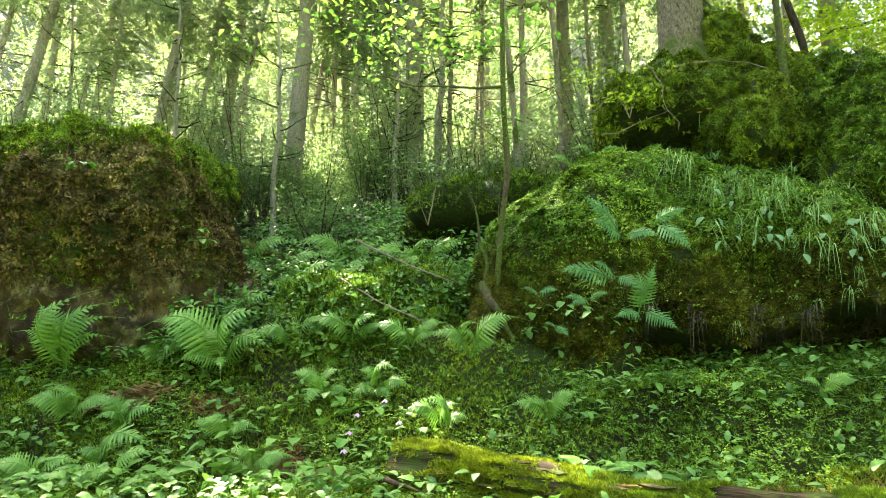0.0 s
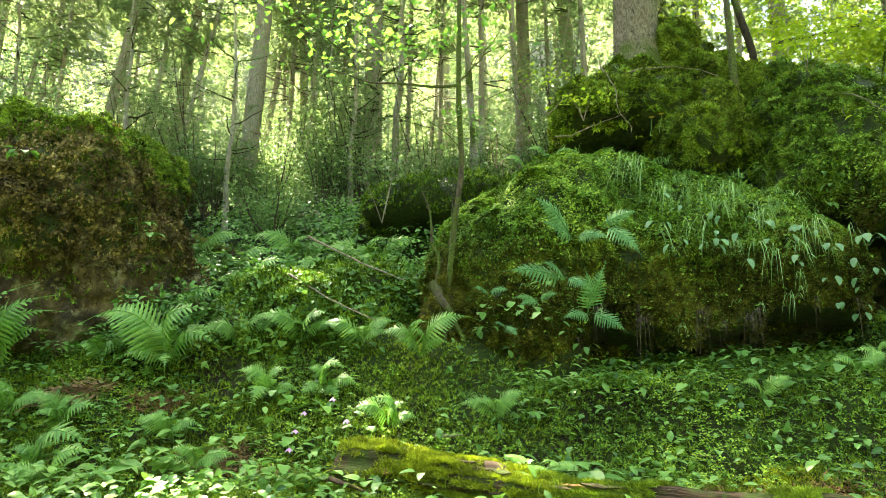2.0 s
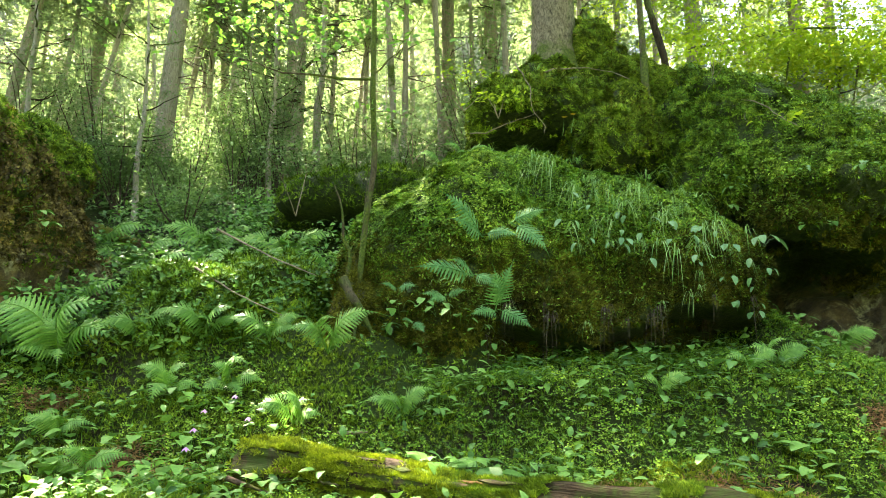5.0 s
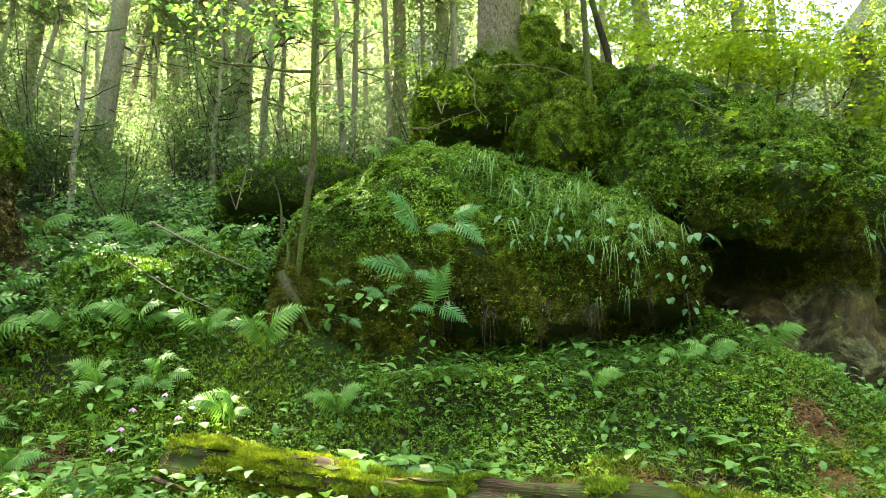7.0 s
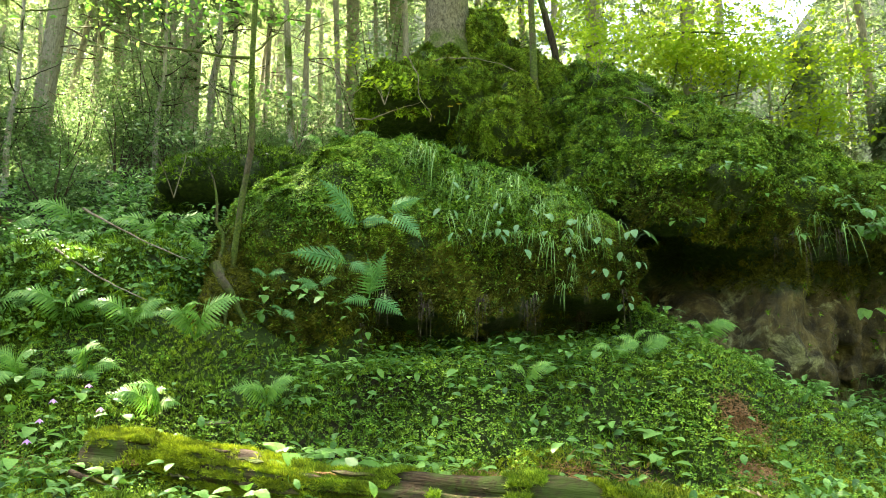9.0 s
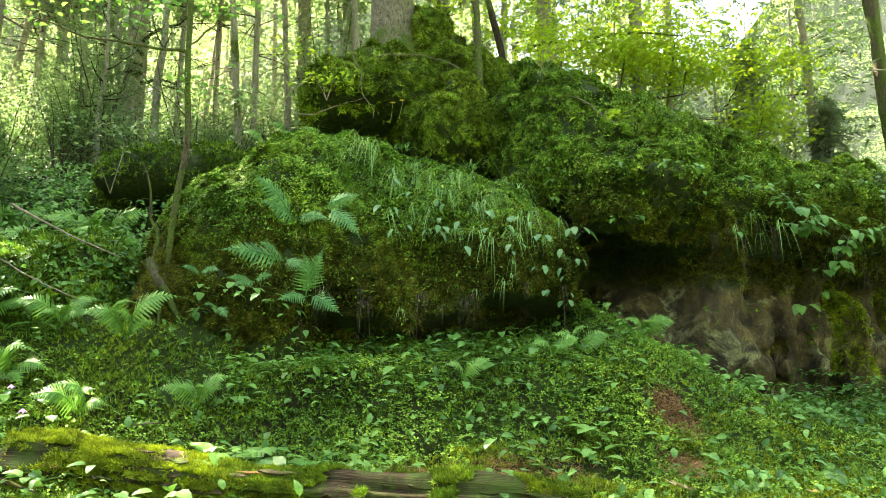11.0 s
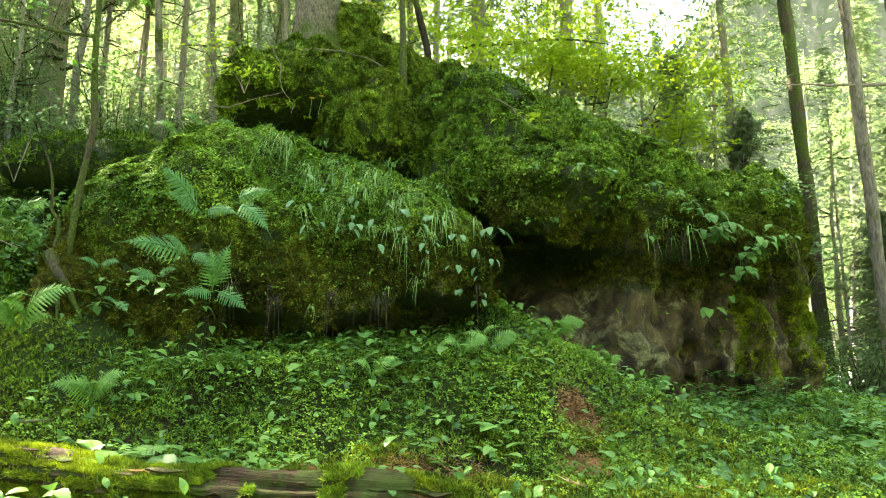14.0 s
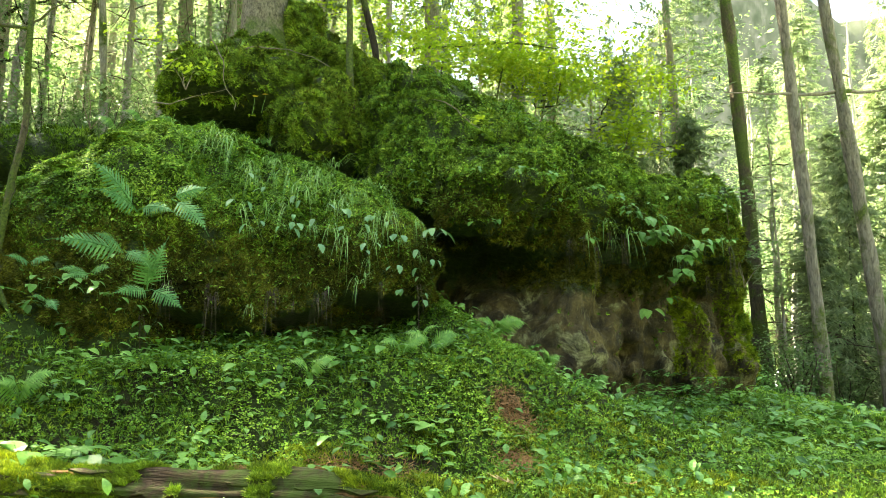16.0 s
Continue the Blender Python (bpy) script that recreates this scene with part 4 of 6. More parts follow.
# ---- leafy trees of the slope ----
def slope_tree_kind(height, leaves, crown_r, leaf, mat, seed, low=0.3):
    """A thin understorey tree: bent stem, ascending limbs, leaves in flat airy layers."""
    q = np.random.default_rng(seed)
    ob = thing("slope_tree", "thin airy broad-leaved tree on the slope", "tree")
    n = 16
    t = np.linspace(0, 1, n)
    bend = np.cumsum(q.normal(0, 0.05, (n, 2)), 0) * height * 0.08
    line = np.column_stack([bend - bend[0], t * height - 0.4])
    mesh_part("trunk", arrays_mesh("trunk", *tube(line, 0.011 * height * (1 - t) ** 0.8 + 0.008, 8, 0.01, seed)), M_BARK_PALE, ob)
    p = []
    for k in range(16):
        u = q.uniform(low, 0.97)
        base = np.array([np.interp(u, t, line[:, i]) for i in range(3)])
        a = q.uniform(0, 6.28)
        ln = crown_r * q.uniform(0.5, 1.0) * (1.15 - 0.6 * u)
        tip = base + np.array([math.cos(a) * ln, math.sin(a) * ln, ln * q.uniform(0.0, 0.5)])
        path = curve_points(base, tip, 7, 0.05, 0.03, q)
        mesh_part("branch", arrays_mesh("branch", *tube(path, np.linspace(0.022, 0.004, 7), 4)), M_BARK_DARK, ob)
        m = leaves // 16
        w = q.uniform(0.25, 1.1, (m, 1))
        p.append(base + (tip - base) * w + q.normal(0, 1, (m, 3)) * np.array([0.3, 0.3, 0.09]) * crown_r * 0.6)
    p = np.concatenate(p)
    v, f = scatter(*KITE, p, np.array([[0, 0, 1.0]]) + q.normal(0, 0.4, p.shape), leaf * q.uniform(0.6, 1.3, len(p)))
    mesh_part("leaves", arrays_mesh("leaves", v, f, False), mat, ob)
    return ob


def young_spruce_kind(height, crown_r, sprays, seed):
    ob = spruce_kind(height, 0.045, 0.5, crown_r, sprays, seed, M_BARK_DARK, 16)
    ob.name = "young_spruce"
    return tagged(ob, "young spruce with thin drooping boughs", "tree")


SLOPE = [slope_tree_kind(9.0, 4200, 1.9, 0.064, M_BEECH, 81), slope_tree_kind(6.5, 3600, 1.5, 0.056, M_BEECH, 82), slope_tree_kind(11.0, 4600, 2.2, 0.068, M_SHRUB, 83, 0.2)]
YOUNG = [young_spruce_kind(4.5, 1.1, 700, 84), young_spruce_kind(7.5, 1.5, 1000, 85)]
tr = np.random.default_rng(86)
made = 0
while made < 46:
    x, y = tr.uniform(-18, 22), tr.uniform(16, 36)
    if abs(x - 2) > y * 0.65 + 2:
        continue
    place_tree(SLOPE[int(tr.integers(0, 3))], x, y, tr.normal(2, 4), tr.normal(0, 3), tr.uniform(0, 6.3), tr.uniform(0.8, 1.25))
    made += 1
for x, y, k, s in ((11.6, 12.6, 1, 1.0), (12.6, 14.5, 0, 1.0), (15.0, 15.0, 2, 0.9), (16.2, 11.8, 1, 1.1), (18.0, 14.0, 0, 1.1), (20.0, 10.0, 2, 0.9), (22.0, 12.5, 0, 1.1), (11.0, 16.0, 2, 0.9),
                   (16.5, 8.8, 1, 0.9), (19.0, 7.6, 1, 1.0), (21.5, 8.5, 0, 1.0), (24.0, 10.5, 2, 1.1), (13.5, 17.0, 2, 1.1), (17.0, 18.0, 2, 1.1), (20.5, 16.0, 0, 1.3), (24.0, 15.0, 2, 1.3), (26.0, 19.0, 2, 1.3), (15.5, 21.0, 2, 1.3), (23.0, 21.0, 2, 1.3), (27.0, 13.0, 0, 1.4), (28.0, 9.5, 2, 1.2), (10.2, 13.0, 1, 1.0), (11.2, 17.5, 2, 1.1), (9.6, 19.5, 2, 1.2), (13.8, 13.2, 2, 0.9), (18.5, 17.0, 2, 1.2), (-5.5, 14.5, 1, 0.9), (-3.3, 14.0, 1, 0.8), (-8.0, 15.0, 1, 1.0), (-1.0, 14.8, 1, 0.8), (-10.5, 16.0, 0, 1.0)):
    place_tree(SLOPE[k], x, y, 0, 0, x * 5.3, s)
for x, y, k, s in ((11.3, 10.9, 0, 0.8), (13.0, 11.5, 1, 0.8), (14.2, 9.4, 0, 0.9), (15.6, 9.6, 1, 0.8), (16.8, 10.8, 1, 0.9), (18.2, 9.0, 1, 1.0), (12.3, 12.9, 1, 1.0), (19.8, 11.5, 1, 1.2), (15.2, 7.9, 0, 0.8), (17.3, 7.8, 0, 1.0),
                   (8.6, 15.5, 1, 0.8)):
    place_tree(YOUNG[k], x, y, 0, 0, x * 2.3, s)
for k in SLOPE + YOUNG:
    drop_thing(k)
# high crowns, added out of view, that shade the clearing
for x, y, z, n_ in ((2.0, 13.6, 11.5, 3500), (1.0, 13.2, 11.0, 2200), (3.3, 13.0, 11.2, 2800), (4.6, 14.6, 12.5, 3300), (9.5, 1.5, 12.0, 3000), (13.0, 4.5, 12.5, 3000), (6.6, 13.2, 11.8, 1500), (3.4, 17.0, 14.5, 1000)):
    g0 = float(ground_z(np.array([x + 0.6]), np.array([y + 1.5]))[0]) - 0.3
    broad_tree("tall_leafy_tree", "slim broad-leaved tree added for shade, its crown out of view", [(x + 0.6, y + 1.5, g0), (x + 0.5, y + 1.2, z * 0.5), (x, y, z + 1)], 0.1, 0.03,
               cloud((x, y, z), (2.4, 2.2, 1.4), n_, 16), 0.17, M_BEECH, M_BARK, (), KITE)


# ---- undergrowth ----
def shrub_kind(n, r, h, leaf, mat, seed):
    q = np.random.default_rng(seed)
    ob = thing("shrub", "leafy green undergrowth shrub on the slope", "shrub")
    stems, tips = [], []
    for k in range(9):
        a = q.uniform(0, 6.28)
        tip = np.array([math.cos(a) * r * q.uniform(0.2, 0.9), math.sin(a) * r * q.uniform(0.2, 0.9), h * q.uniform(0.5, 1.0)])
        stems.append(tube(curve_points((0, 0, -0.1), tip, 7, -0.1, 0.03, q), np.linspace(0.02, 0.004, 7), 5))
        tips.append(tip)
    mesh_part("twigwork", arrays_mesh("twigwork", *join(*stems)), M_DEAD_TWIG, ob, kind="stuff")
    k = q.integers(0, len(tips), n)
    w = q.uniform(0.45, 1.05, (n, 1))
    p = np.array(tips)[k] * w + q.normal(0, 1, (n, 3)) * np.array([r, r, h * 0.5]) * 0.2
    nor = np.array([[0, 0, 1.0]]) + q.normal(0, 0.45, p.shape)
    v, f = scatter(*KITE, p, nor, leaf * q.uniform(0.6, 1.3, n))
    mesh_part("leaves", arrays_mesh("leaves", v, f, False), mat, ob)
    return ob


SHRUBS = [shrub_kind(2000, 0.8, 1.3, 0.056, M_SHRUB, 31), shrub_kind(2600, 1.1, 2.2, 0.062, M_SHRUB, 32), shrub_kind(2800, 1.3, 3.4, 0.062, M_BEECH, 33), shrub_kind(1000, 0.6, 0.8, 0.065, M_HERB, 34)]
sr = np.random.default_rng(40)
count = 0
while count < 150:
    x, y = sr.uniform(-20, 22), sr.uniform(11, 40)
    if abs(x - 2) > y * 0.7 + 2 or (4 < x < 11 and y < 12):
        continue
    k = int(sr.choice(4, p=[0.3, 0.3, 0.25, 0.15])) if y > 14 else int(sr.choice([0, 3]))
    place_tree(SHRUBS[k], x, y, 0, 0, sr.uniform(0, 6.3), sr.uniform(0.8, 1.4))
    count += 1
for _ in range(70):
    x, y = sr.uniform(-10, 5), sr.uniform(13, 20)
    place_tree(SHRUBS[int(sr.choice([0, 1, 1, 2]))], x, y, 0, 0, sr.uniform(0, 6.3), sr.uniform(0.8, 1.2))
for _ in range(60):
    x, y = sr.uniform(48, 64), sr.uniform(0, 50)
    place_tree(SHRUBS[int(sr.choice([1, 2]))], x, y, 0, 0, sr.uniform(0, 6.3), sr.uniform(2.0, 3.4))
for _ in range(40):
    x, y = sr.uniform(10.5, 18), sr.uniform(8.5, 18)
    place_tree(SHRUBS[int(sr.choice([0, 3]))], x, y, 0, 0, sr.uniform(0, 6.3), sr.uniform(0.7, 1.2))
# large shrubs added out of sight behind the walk to shape the light
for _ in range(24):
    x, y = sr.uniform(-20, 22), sr.uniform(-22, -12)
    place_tree(SHRUBS[int(sr.choice([1, 2]))], x, y, 0, 0, sr.uniform(0, 6.3), sr.uniform(1.6, 2.6))
for k in SHRUBS:
    drop_thing(k)


BARE = [(4.92, 5.68, 0.17, 0.2), (4.62, 5.12, 0.13, 0.16), (2.7, 5.2, 0.7, 0.2), (-3.3, 8.0, 0.3, 0.08), (-1.5, 6.75, 0.35, 0.2)]    # patches of dead needles: place and radii


def ground_patch(name, label, n, region, size, mat, template, height=(0.0, 0.02), tilt=0.35, seed=31.0, lawn=0.0):
    """Low growth strewn over the ground in one stretch of it."""
    x0, x1, y0, y1 = region
    x, y = rng.uniform(x0, x1, n), rng.uniform(y0, y1, n)
    q = np.stack([x, y, np.zeros(n)], 1)
    keep = 1.2 * fbm(q, 1.1, 3, seed) + 0.9 * fbm(q, 4.2, 2, seed + 9) + rng.random(n) > 0.4
    if lawn:
        keep &= rng.random(n) < 1 - lawn + lawn * smoothstep(5.3, 6.3, y + 0.2 * x + 0.6 * fbm(q, 1.4, 2, 6.0))
    for bx, by, rx, ry in BARE:
        keep &= ((x - bx) / rx) ** 2 + ((y - by) / ry) ** 2 + 0.6 * fbm(q, 5.0, 2, 3.0) + rng.normal(0, 0.2, n) > 0.9
    x, y = x[keep], y[keep]
    z = ground_z(x, y) + rng.uniform(*height, len(x))
    nor = np.array([[0, -0.25, 1.0]]) + rng.normal(0, tilt, (len(x), 3))
    v, f = scatter(*template, np.stack([x, y, z], 1), nor, size * rng.uniform(0.55, 1.4, len(x)))
    ob = new(name, arrays_mesh(name, v, f, False))
    ob.data.materials.append(mat)
    return tagged(ob, label, name.replace("_", " "), kind="stuff")


ground_patch("wood_sorrel", "carpet of small three-leaved wood sorrel on the forest floor", 165000, (-6, 13.5, 2.7, 9.6), 0.029, M_SORREL, TREFOIL, (0.0, 0.11), 0.4, 31.0, 0.7)
ground_patch("ground_moss", "short green moss covering the forest floor", 88000, (-6, 13.5, 2.7, 9.0), 0.05, M_MOSS, SPRIG, (-0.01, 0.01), 0.4, 57.0)
ground_patch("feather_moss", "feathery yellow-green moss between the leaves", 112000, (-6, 13.5, 2.7, 9.6), 0.042, M_MOSS_LAWN, SPRIG, (-0.015, 0.01), 0.5, 91.0)
ground_patch("golden_ground_moss", "golden-green moss cushions beside the log", 22000, (0.8, 6.2, 3.8, 5.7), 0.04, M_MOSS_GOLD, SPRIG, (-0.005, 0.03), 0.5, 22.0)
ground_patch("bank_moss", "yellow-green moss on the lower bank", 34000, (-6, 0.5, 4.0, 8.6), 0.045, M_MOSS_LAWN, SPRIG, (-0.01, 0.02), 0.5, 12.0)
ground_patch("low_herbs", "low broad-leaved herbs among the moss", 9000, (-6, 13.5, 3.6, 9.6), 0.085, M_HERB, LEAF, (0.04, 0.2), 0.5, 73.0)
ground_patch("valley_herbs", "knee-high leafy herbs filling the hollow", 12000, (-3.2, 1.6, 8.0, 10.5), 0.085, M_HERB, LEAF, (0.05, 0.6), 0.45)
ground_patch("hollow_herbs", "knee-high leafy herbs at the back of the hollow", 5000, (-3.2, -0.6, 10.5, 13.0), 0.085, M_HERB, LEAF, (0.05, 0.6), 0.45)
ground_patch("slope_herbs", "leafy herbs covering the hillside", 40000, (-14, 14, 12.0, 26.0), 0.11, M_SHRUB, KITE, (0.05, 0.6), 0.45)


# ---- river ----
rv = [(18, -60, -1.45), (56, -60, -1.45), (56, 90, -1.45), (18, 90, -1.45)]
river = new("water", arrays_mesh("water", rv, [(0, 1, 2, 3)], False))
river.data.materials.append(M_WATER)
tagged(river, "bright shallow river beyond the trees", "river", kind="structure")


# ---- log ----
def rotten_log():
    ob = thing("fallen_log", "rotting fallen log with bright moss on its upper end", "log")
    n = 60
    t = np.linspace(0, 1, n)
    line = np.stack([-0.38 + 3.43 * t, 6.5 - 2.5 * t, 0.2 - 0.06 * t + 0.02 * np.sin(t * 9)], 1)
    rad = 0.23 - 0.05 * t + 0.015 * np.sin(t * 23)
    v, f = tube(line, rad, 40, 0.0, 8.0)
    th = np.tile(np.arange(40), n) * 2 * np.pi / 40
    q = np.stack([np.cos(th) * 2.2, np.sin(th) * 2.2, np.repeat(t, 40) * 3.0], 1)
    mid = np.repeat(line, 40, axis=0)
    v = mid + (v - mid) * (1 + 0.5 * fbm(q, 1.5, 4, 8.0) + 0.22 * fbm(q * np.array([3, 3, 1.0]), 2.0, 2, 4.0))[:, None]
    mesh_part("trunk", arrays_mesh("trunk", v, f), M_LOG, ob)
    core = tube(line[:3] + np.array([0.03, 0, 0]), (0.2, 0.17, 0.1), 18, 0.05, 2.0)
    mesh_part("broken_end", arrays_mesh("broken_end", *core), M_LOG, ob)
    tri = np.concatenate([f[:, :3], f[:, [0, 2, 3]]])
    p, nor = on_mesh(v, tri, 34000, lambda c, nn: smoothstep(-0.1, 0.5, nn[:, 2]) * (smoothstep(1.6, 0.5, c[:, 0]) * smoothstep(-0.5, 0.1, fbm(c, 2.5, 2)) + 0.7 * (fbm(c, 2.0, 2) > 0.0)))
    swell = 0.09 * smoothstep(0.9, 0.0, p[:, 0]) * np.clip(0.4 + fbm(p, 3.5, 2, 14.0), 0, 1)
    p = p + np.array([0, 0, 1.0]) * (swell * rng.uniform(0.2, 1.0, len(p)))[:, None]
    vv, ff = scatter(SPRIG_V, SPRIG_F, p, nor + rng.normal(0, 0.35, nor.shape), 0.032 * rng.uniform(0.6, 1.5, len(p)))
    mesh_part("moss", arrays_mesh("moss", vv, ff, False), M_MOSS_GOLD, ob, "bright yellow-green moss", "stuff")
    p, nor = on_mesh(v, tri, 16000, lambda c, nn: smoothstep(-0.2, 0.5, nn[:, 2]) * smoothstep(0.8, 1.6, c[:, 0]) * (fbm(c, 3.0, 2, 9.0) > 0.02))
    vv, ff = scatter(SPRIG_V, SPRIG_F, p, nor + rng.normal(0, 0.35, nor.shape), 0.035 * rng.uniform(0.6, 1.5, len(p)))
    mesh_part("green_moss", arrays_mesh("green_moss", vv, ff, False), M_MOSS_LAWN, ob, "patchy green moss", "stuff")
    for k in range(44):
        u = rng.uniform(0.0, 0.98)
        a = rng.uniform(-0.3, 1.5)
        c0 = np.array([np.interp(u, t, line[:, i]) for i in range(3)])
        r0 = float(np.interp(u, t, rad))
        side = np.array([-0.6, -0.8, 0.0]) * math.cos(a) + np.array([0, 0, 1.0]) * math.sin(a)
        along = np.array([0.8, -0.6, 0.0])
        over = np.cross(along, side)
        half, wide, thick = rng.uniform(0.07, 0.3), rng.uniform(0.008, 0.026), rng.uniform(0.004, 0.012)
        base = c0 + side * r0 * rng.uniform(0.98, 1.1)
        pts, steps = [], 6
        for q in range(steps + 1):
            w = wide * (0.25 + rng.random()) * (0.15 if q in (0, steps) else 1.0)
            mid_ = base + along * half * (2 * q / steps - 1) + over * rng.normal(0, 0.006) + side * rng.normal(0, 0.004)
            pts += [mid_ - over * w - side * thick, mid_ + over * w - side * thick, mid_ + over * w * 0.8 + side * thick, mid_ - over * w * 0.8 + side * thick]
        quads = [(4 * q + e, 4 * q + (e + 1) % 4, 4 * q + 4 + (e + 1) % 4, 4 * q + 4 + e) for q in range(steps) for e in range(4)] + [(3, 2, 1, 0), (4 * steps, 4 * steps + 1, 4 * steps + 2, 4 * steps + 3)]
        mesh_part("bark_splinter", arrays_mesh("bark_splinter", np.array(pts), np.array(quads), False), M_LITTER if k % 4 == 0 else M_LOG, ob)



rotten_log()


# ---- ferns ----
def frond_mesh(length, pairs, width, arch, droop, seed, lobes=5, dense=0.98):
    """A fern frond along +y: a thin midrib arching up and over, with toothed side leaflets that shorten to the tip."""
    r = np.random.default_rng(seed)
    t = np.linspace(0, 1, 22)
    mid = np.stack([0.03 * length * np.sin(t * 3 + seed), length * t * (1 - 0.12 * t), arch * np.sin(np.pi * t * 0.75) - droop * t**2.4], 1)
    v, f = tube(mid, np.linspace(0.006, 0.0015, 22) * max(length, 0.4) / 0.6, 4)
    pieces = [(v, np.concatenate([f[:, :3], f[:, [0, 2, 3]]]))]
    for k in range(pairs):
        u = 0.12 + 0.86 * (k + 0.5) / pairs
        c = np.array([np.interp(u, t, mid[:, i]) for i in range(3)])
        d = np.array([np.interp(min(u + 0.03, 1), t, mid[:, i]) for i in range(3)]) - c
        d = d / np.linalg.norm(d)
        w = width * (math.sin(math.pi * min(1, (u + 0.12)) ** 0.75) ** 0.8) * (1.02 - u**3) + 0.004
        for side in (-1, 1):
            out = unit(np.array([side, 0, 0]) + 0.5 * d + np.array([0, 0, r.uniform(-0.25, 0.05)]))
            chord = length / pairs * dense
            pv, pf = [], []
            for j in range(lobes + 1):
                a = j / lobes
                half = chord * 0.5 * (1 - a) ** 0.6 * (1.0 if j % 2 else 0.62) + 0.0006
                e = c + out * w * a - np.array([0, 0, 0.2 * w * a * a])
                pv += [e - d * half + np.array([0, 0, -0.25 * half]), e, e + d * half + np.array([0, 0, -0.25 * half])]
            for j in range(lobes):
                q = 3 * j
                pf += [(q, q + 1, q + 4), (q, q + 4, q + 3), (q + 1, q + 2, q + 5), (q + 1, q + 5, q + 4)]
            pieces.append((np.array(pv), np.array(pf)))
    vv, ff = join(*pieces)
    return arrays_mesh("frond", vv, ff, False)


FRONDS = [frond_mesh(0.7, 19, 0.18, 0.3, 0.27, 1, 8, 1.05), frond_mesh(0.7, 17, 0.2, 0.25, 0.26, 2, 8, 1.0), frond_mesh(0.7, 18, 0.17, 0.34, 0.32, 3, 8, 1.0)]
FRONDS_DARK = [frond_mesh(0.6, 15, 0.125, 0.1, 0.08, 4, 6, 0.92), frond_mesh(0.6, 14, 0.14, 0.08, 0.08, 5, 6, 0.88)]
for me in FRONDS:
    me.materials.append(M_FERN)
for me in FRONDS_DARK:
    me.materials.append(M_FERN_DARK)


def place_frond(ob, k, base, tip, kinds, length, wide=1.0, out=(0.0, -0.62, 0.78)):
    """One frond from its rootstock to its tip, its upper side leaning out to the light."""
    d = Vector(tip) - Vector(base)
    ahead = d.normalized()
    side = ahead.cross(Vector(out)).normalized()
    up = side.cross(ahead)
    fr = new("frond", kinds[k % len(kinds)])
    fr.parent = ob
    q = d.length / length * 1.12
    fr.matrix_local = Matrix((side, ahead, up)).transposed().to_4x4() @ Matrix.Diagonal((q * wide, q, q, 1))


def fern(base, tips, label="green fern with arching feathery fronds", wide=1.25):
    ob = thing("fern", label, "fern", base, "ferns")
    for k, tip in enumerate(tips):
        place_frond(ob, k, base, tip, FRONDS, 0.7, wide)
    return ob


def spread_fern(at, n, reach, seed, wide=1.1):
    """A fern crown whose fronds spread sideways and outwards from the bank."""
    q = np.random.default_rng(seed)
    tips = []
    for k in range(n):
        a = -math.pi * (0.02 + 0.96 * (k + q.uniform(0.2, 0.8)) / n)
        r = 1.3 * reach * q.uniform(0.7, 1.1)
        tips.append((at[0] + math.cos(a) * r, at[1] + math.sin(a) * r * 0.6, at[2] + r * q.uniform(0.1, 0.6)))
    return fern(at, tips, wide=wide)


def gz(x, y, up=0.0):
    return (x, y, float(ground_z(np.array([x]), np.array([y]))[0]) + up)


def front_of(shape, x, z, reach=0.16):
    """The side of a boulder that faces the walk, at a given place across and height."""
    v = shape[0]
    near = v[(np.abs(v[:, 0] - x) < reach) & (np.abs(v[:, 2] - z) < reach)]
    if len(near) == 0:
        near = v[np.argsort((v[:, 0] - x) ** 2 + (v[:, 2] - z) ** 2)[:6]]
    return near[np.argmin(near[:, 1])]


# ---- ferns ----
LONG = "fern with long dark fronds hanging from the boulder face"


def hanging_fern(base, tips):
    """Fronds from one rootstock, each reaching to its own tip."""
    ob = thing("fern", LONG, "fern", base, "ferns")
    for k, tip in enumerate(tips):
        place_frond(ob, k, base, tip, FRONDS_DARK, 0.6, 1.0, (0, -1, 0.6))


hanging_fern((1.72, 6.98, 2.3), [(1.25, 6.78, 2.7), (1.33, 6.7, 2.42), (2.05, 6.72, 2.26)])
hanging_fern((2.0, 6.98, 2.42), [(2.34, 6.76, 2.08), (2.34, 6.84, 2.57)])
hanging_fern((1.62, 6.98, 1.92), [(0.99, 6.8, 1.96), (1.34, 6.68, 2.04), (1.86, 6.74, 1.74)])
hanging_fern((1.85, 6.98, 1.58), [(1.97, 6.78, 2.07), (1.75, 6.72, 2.0), (1.51, 6.74, 1.51), (2.16, 6.7, 1.4)])
hanging_fern((1.36, 6.98, 1.71), [(1.13, 6.78, 1.63), (1.54, 6.78, 1.77), (1.08, 6.85, 1.72)])
hanging_fern((0.89, 7.0, 1.78), [(0.7, 6.8, 1.81), (1.08, 6.78, 1.8)])
hanging_fern((1.04, 7.0, 1.47), [(0.9, 6.82, 1.48), (1.15, 6.78, 1.36)])
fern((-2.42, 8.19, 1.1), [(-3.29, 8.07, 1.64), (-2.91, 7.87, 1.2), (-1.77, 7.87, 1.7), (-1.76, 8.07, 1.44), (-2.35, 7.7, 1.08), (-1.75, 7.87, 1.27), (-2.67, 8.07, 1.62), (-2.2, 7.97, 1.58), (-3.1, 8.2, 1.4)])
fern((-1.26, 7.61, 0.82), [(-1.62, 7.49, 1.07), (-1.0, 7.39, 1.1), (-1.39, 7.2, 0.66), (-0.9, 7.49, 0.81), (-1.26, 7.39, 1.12)])
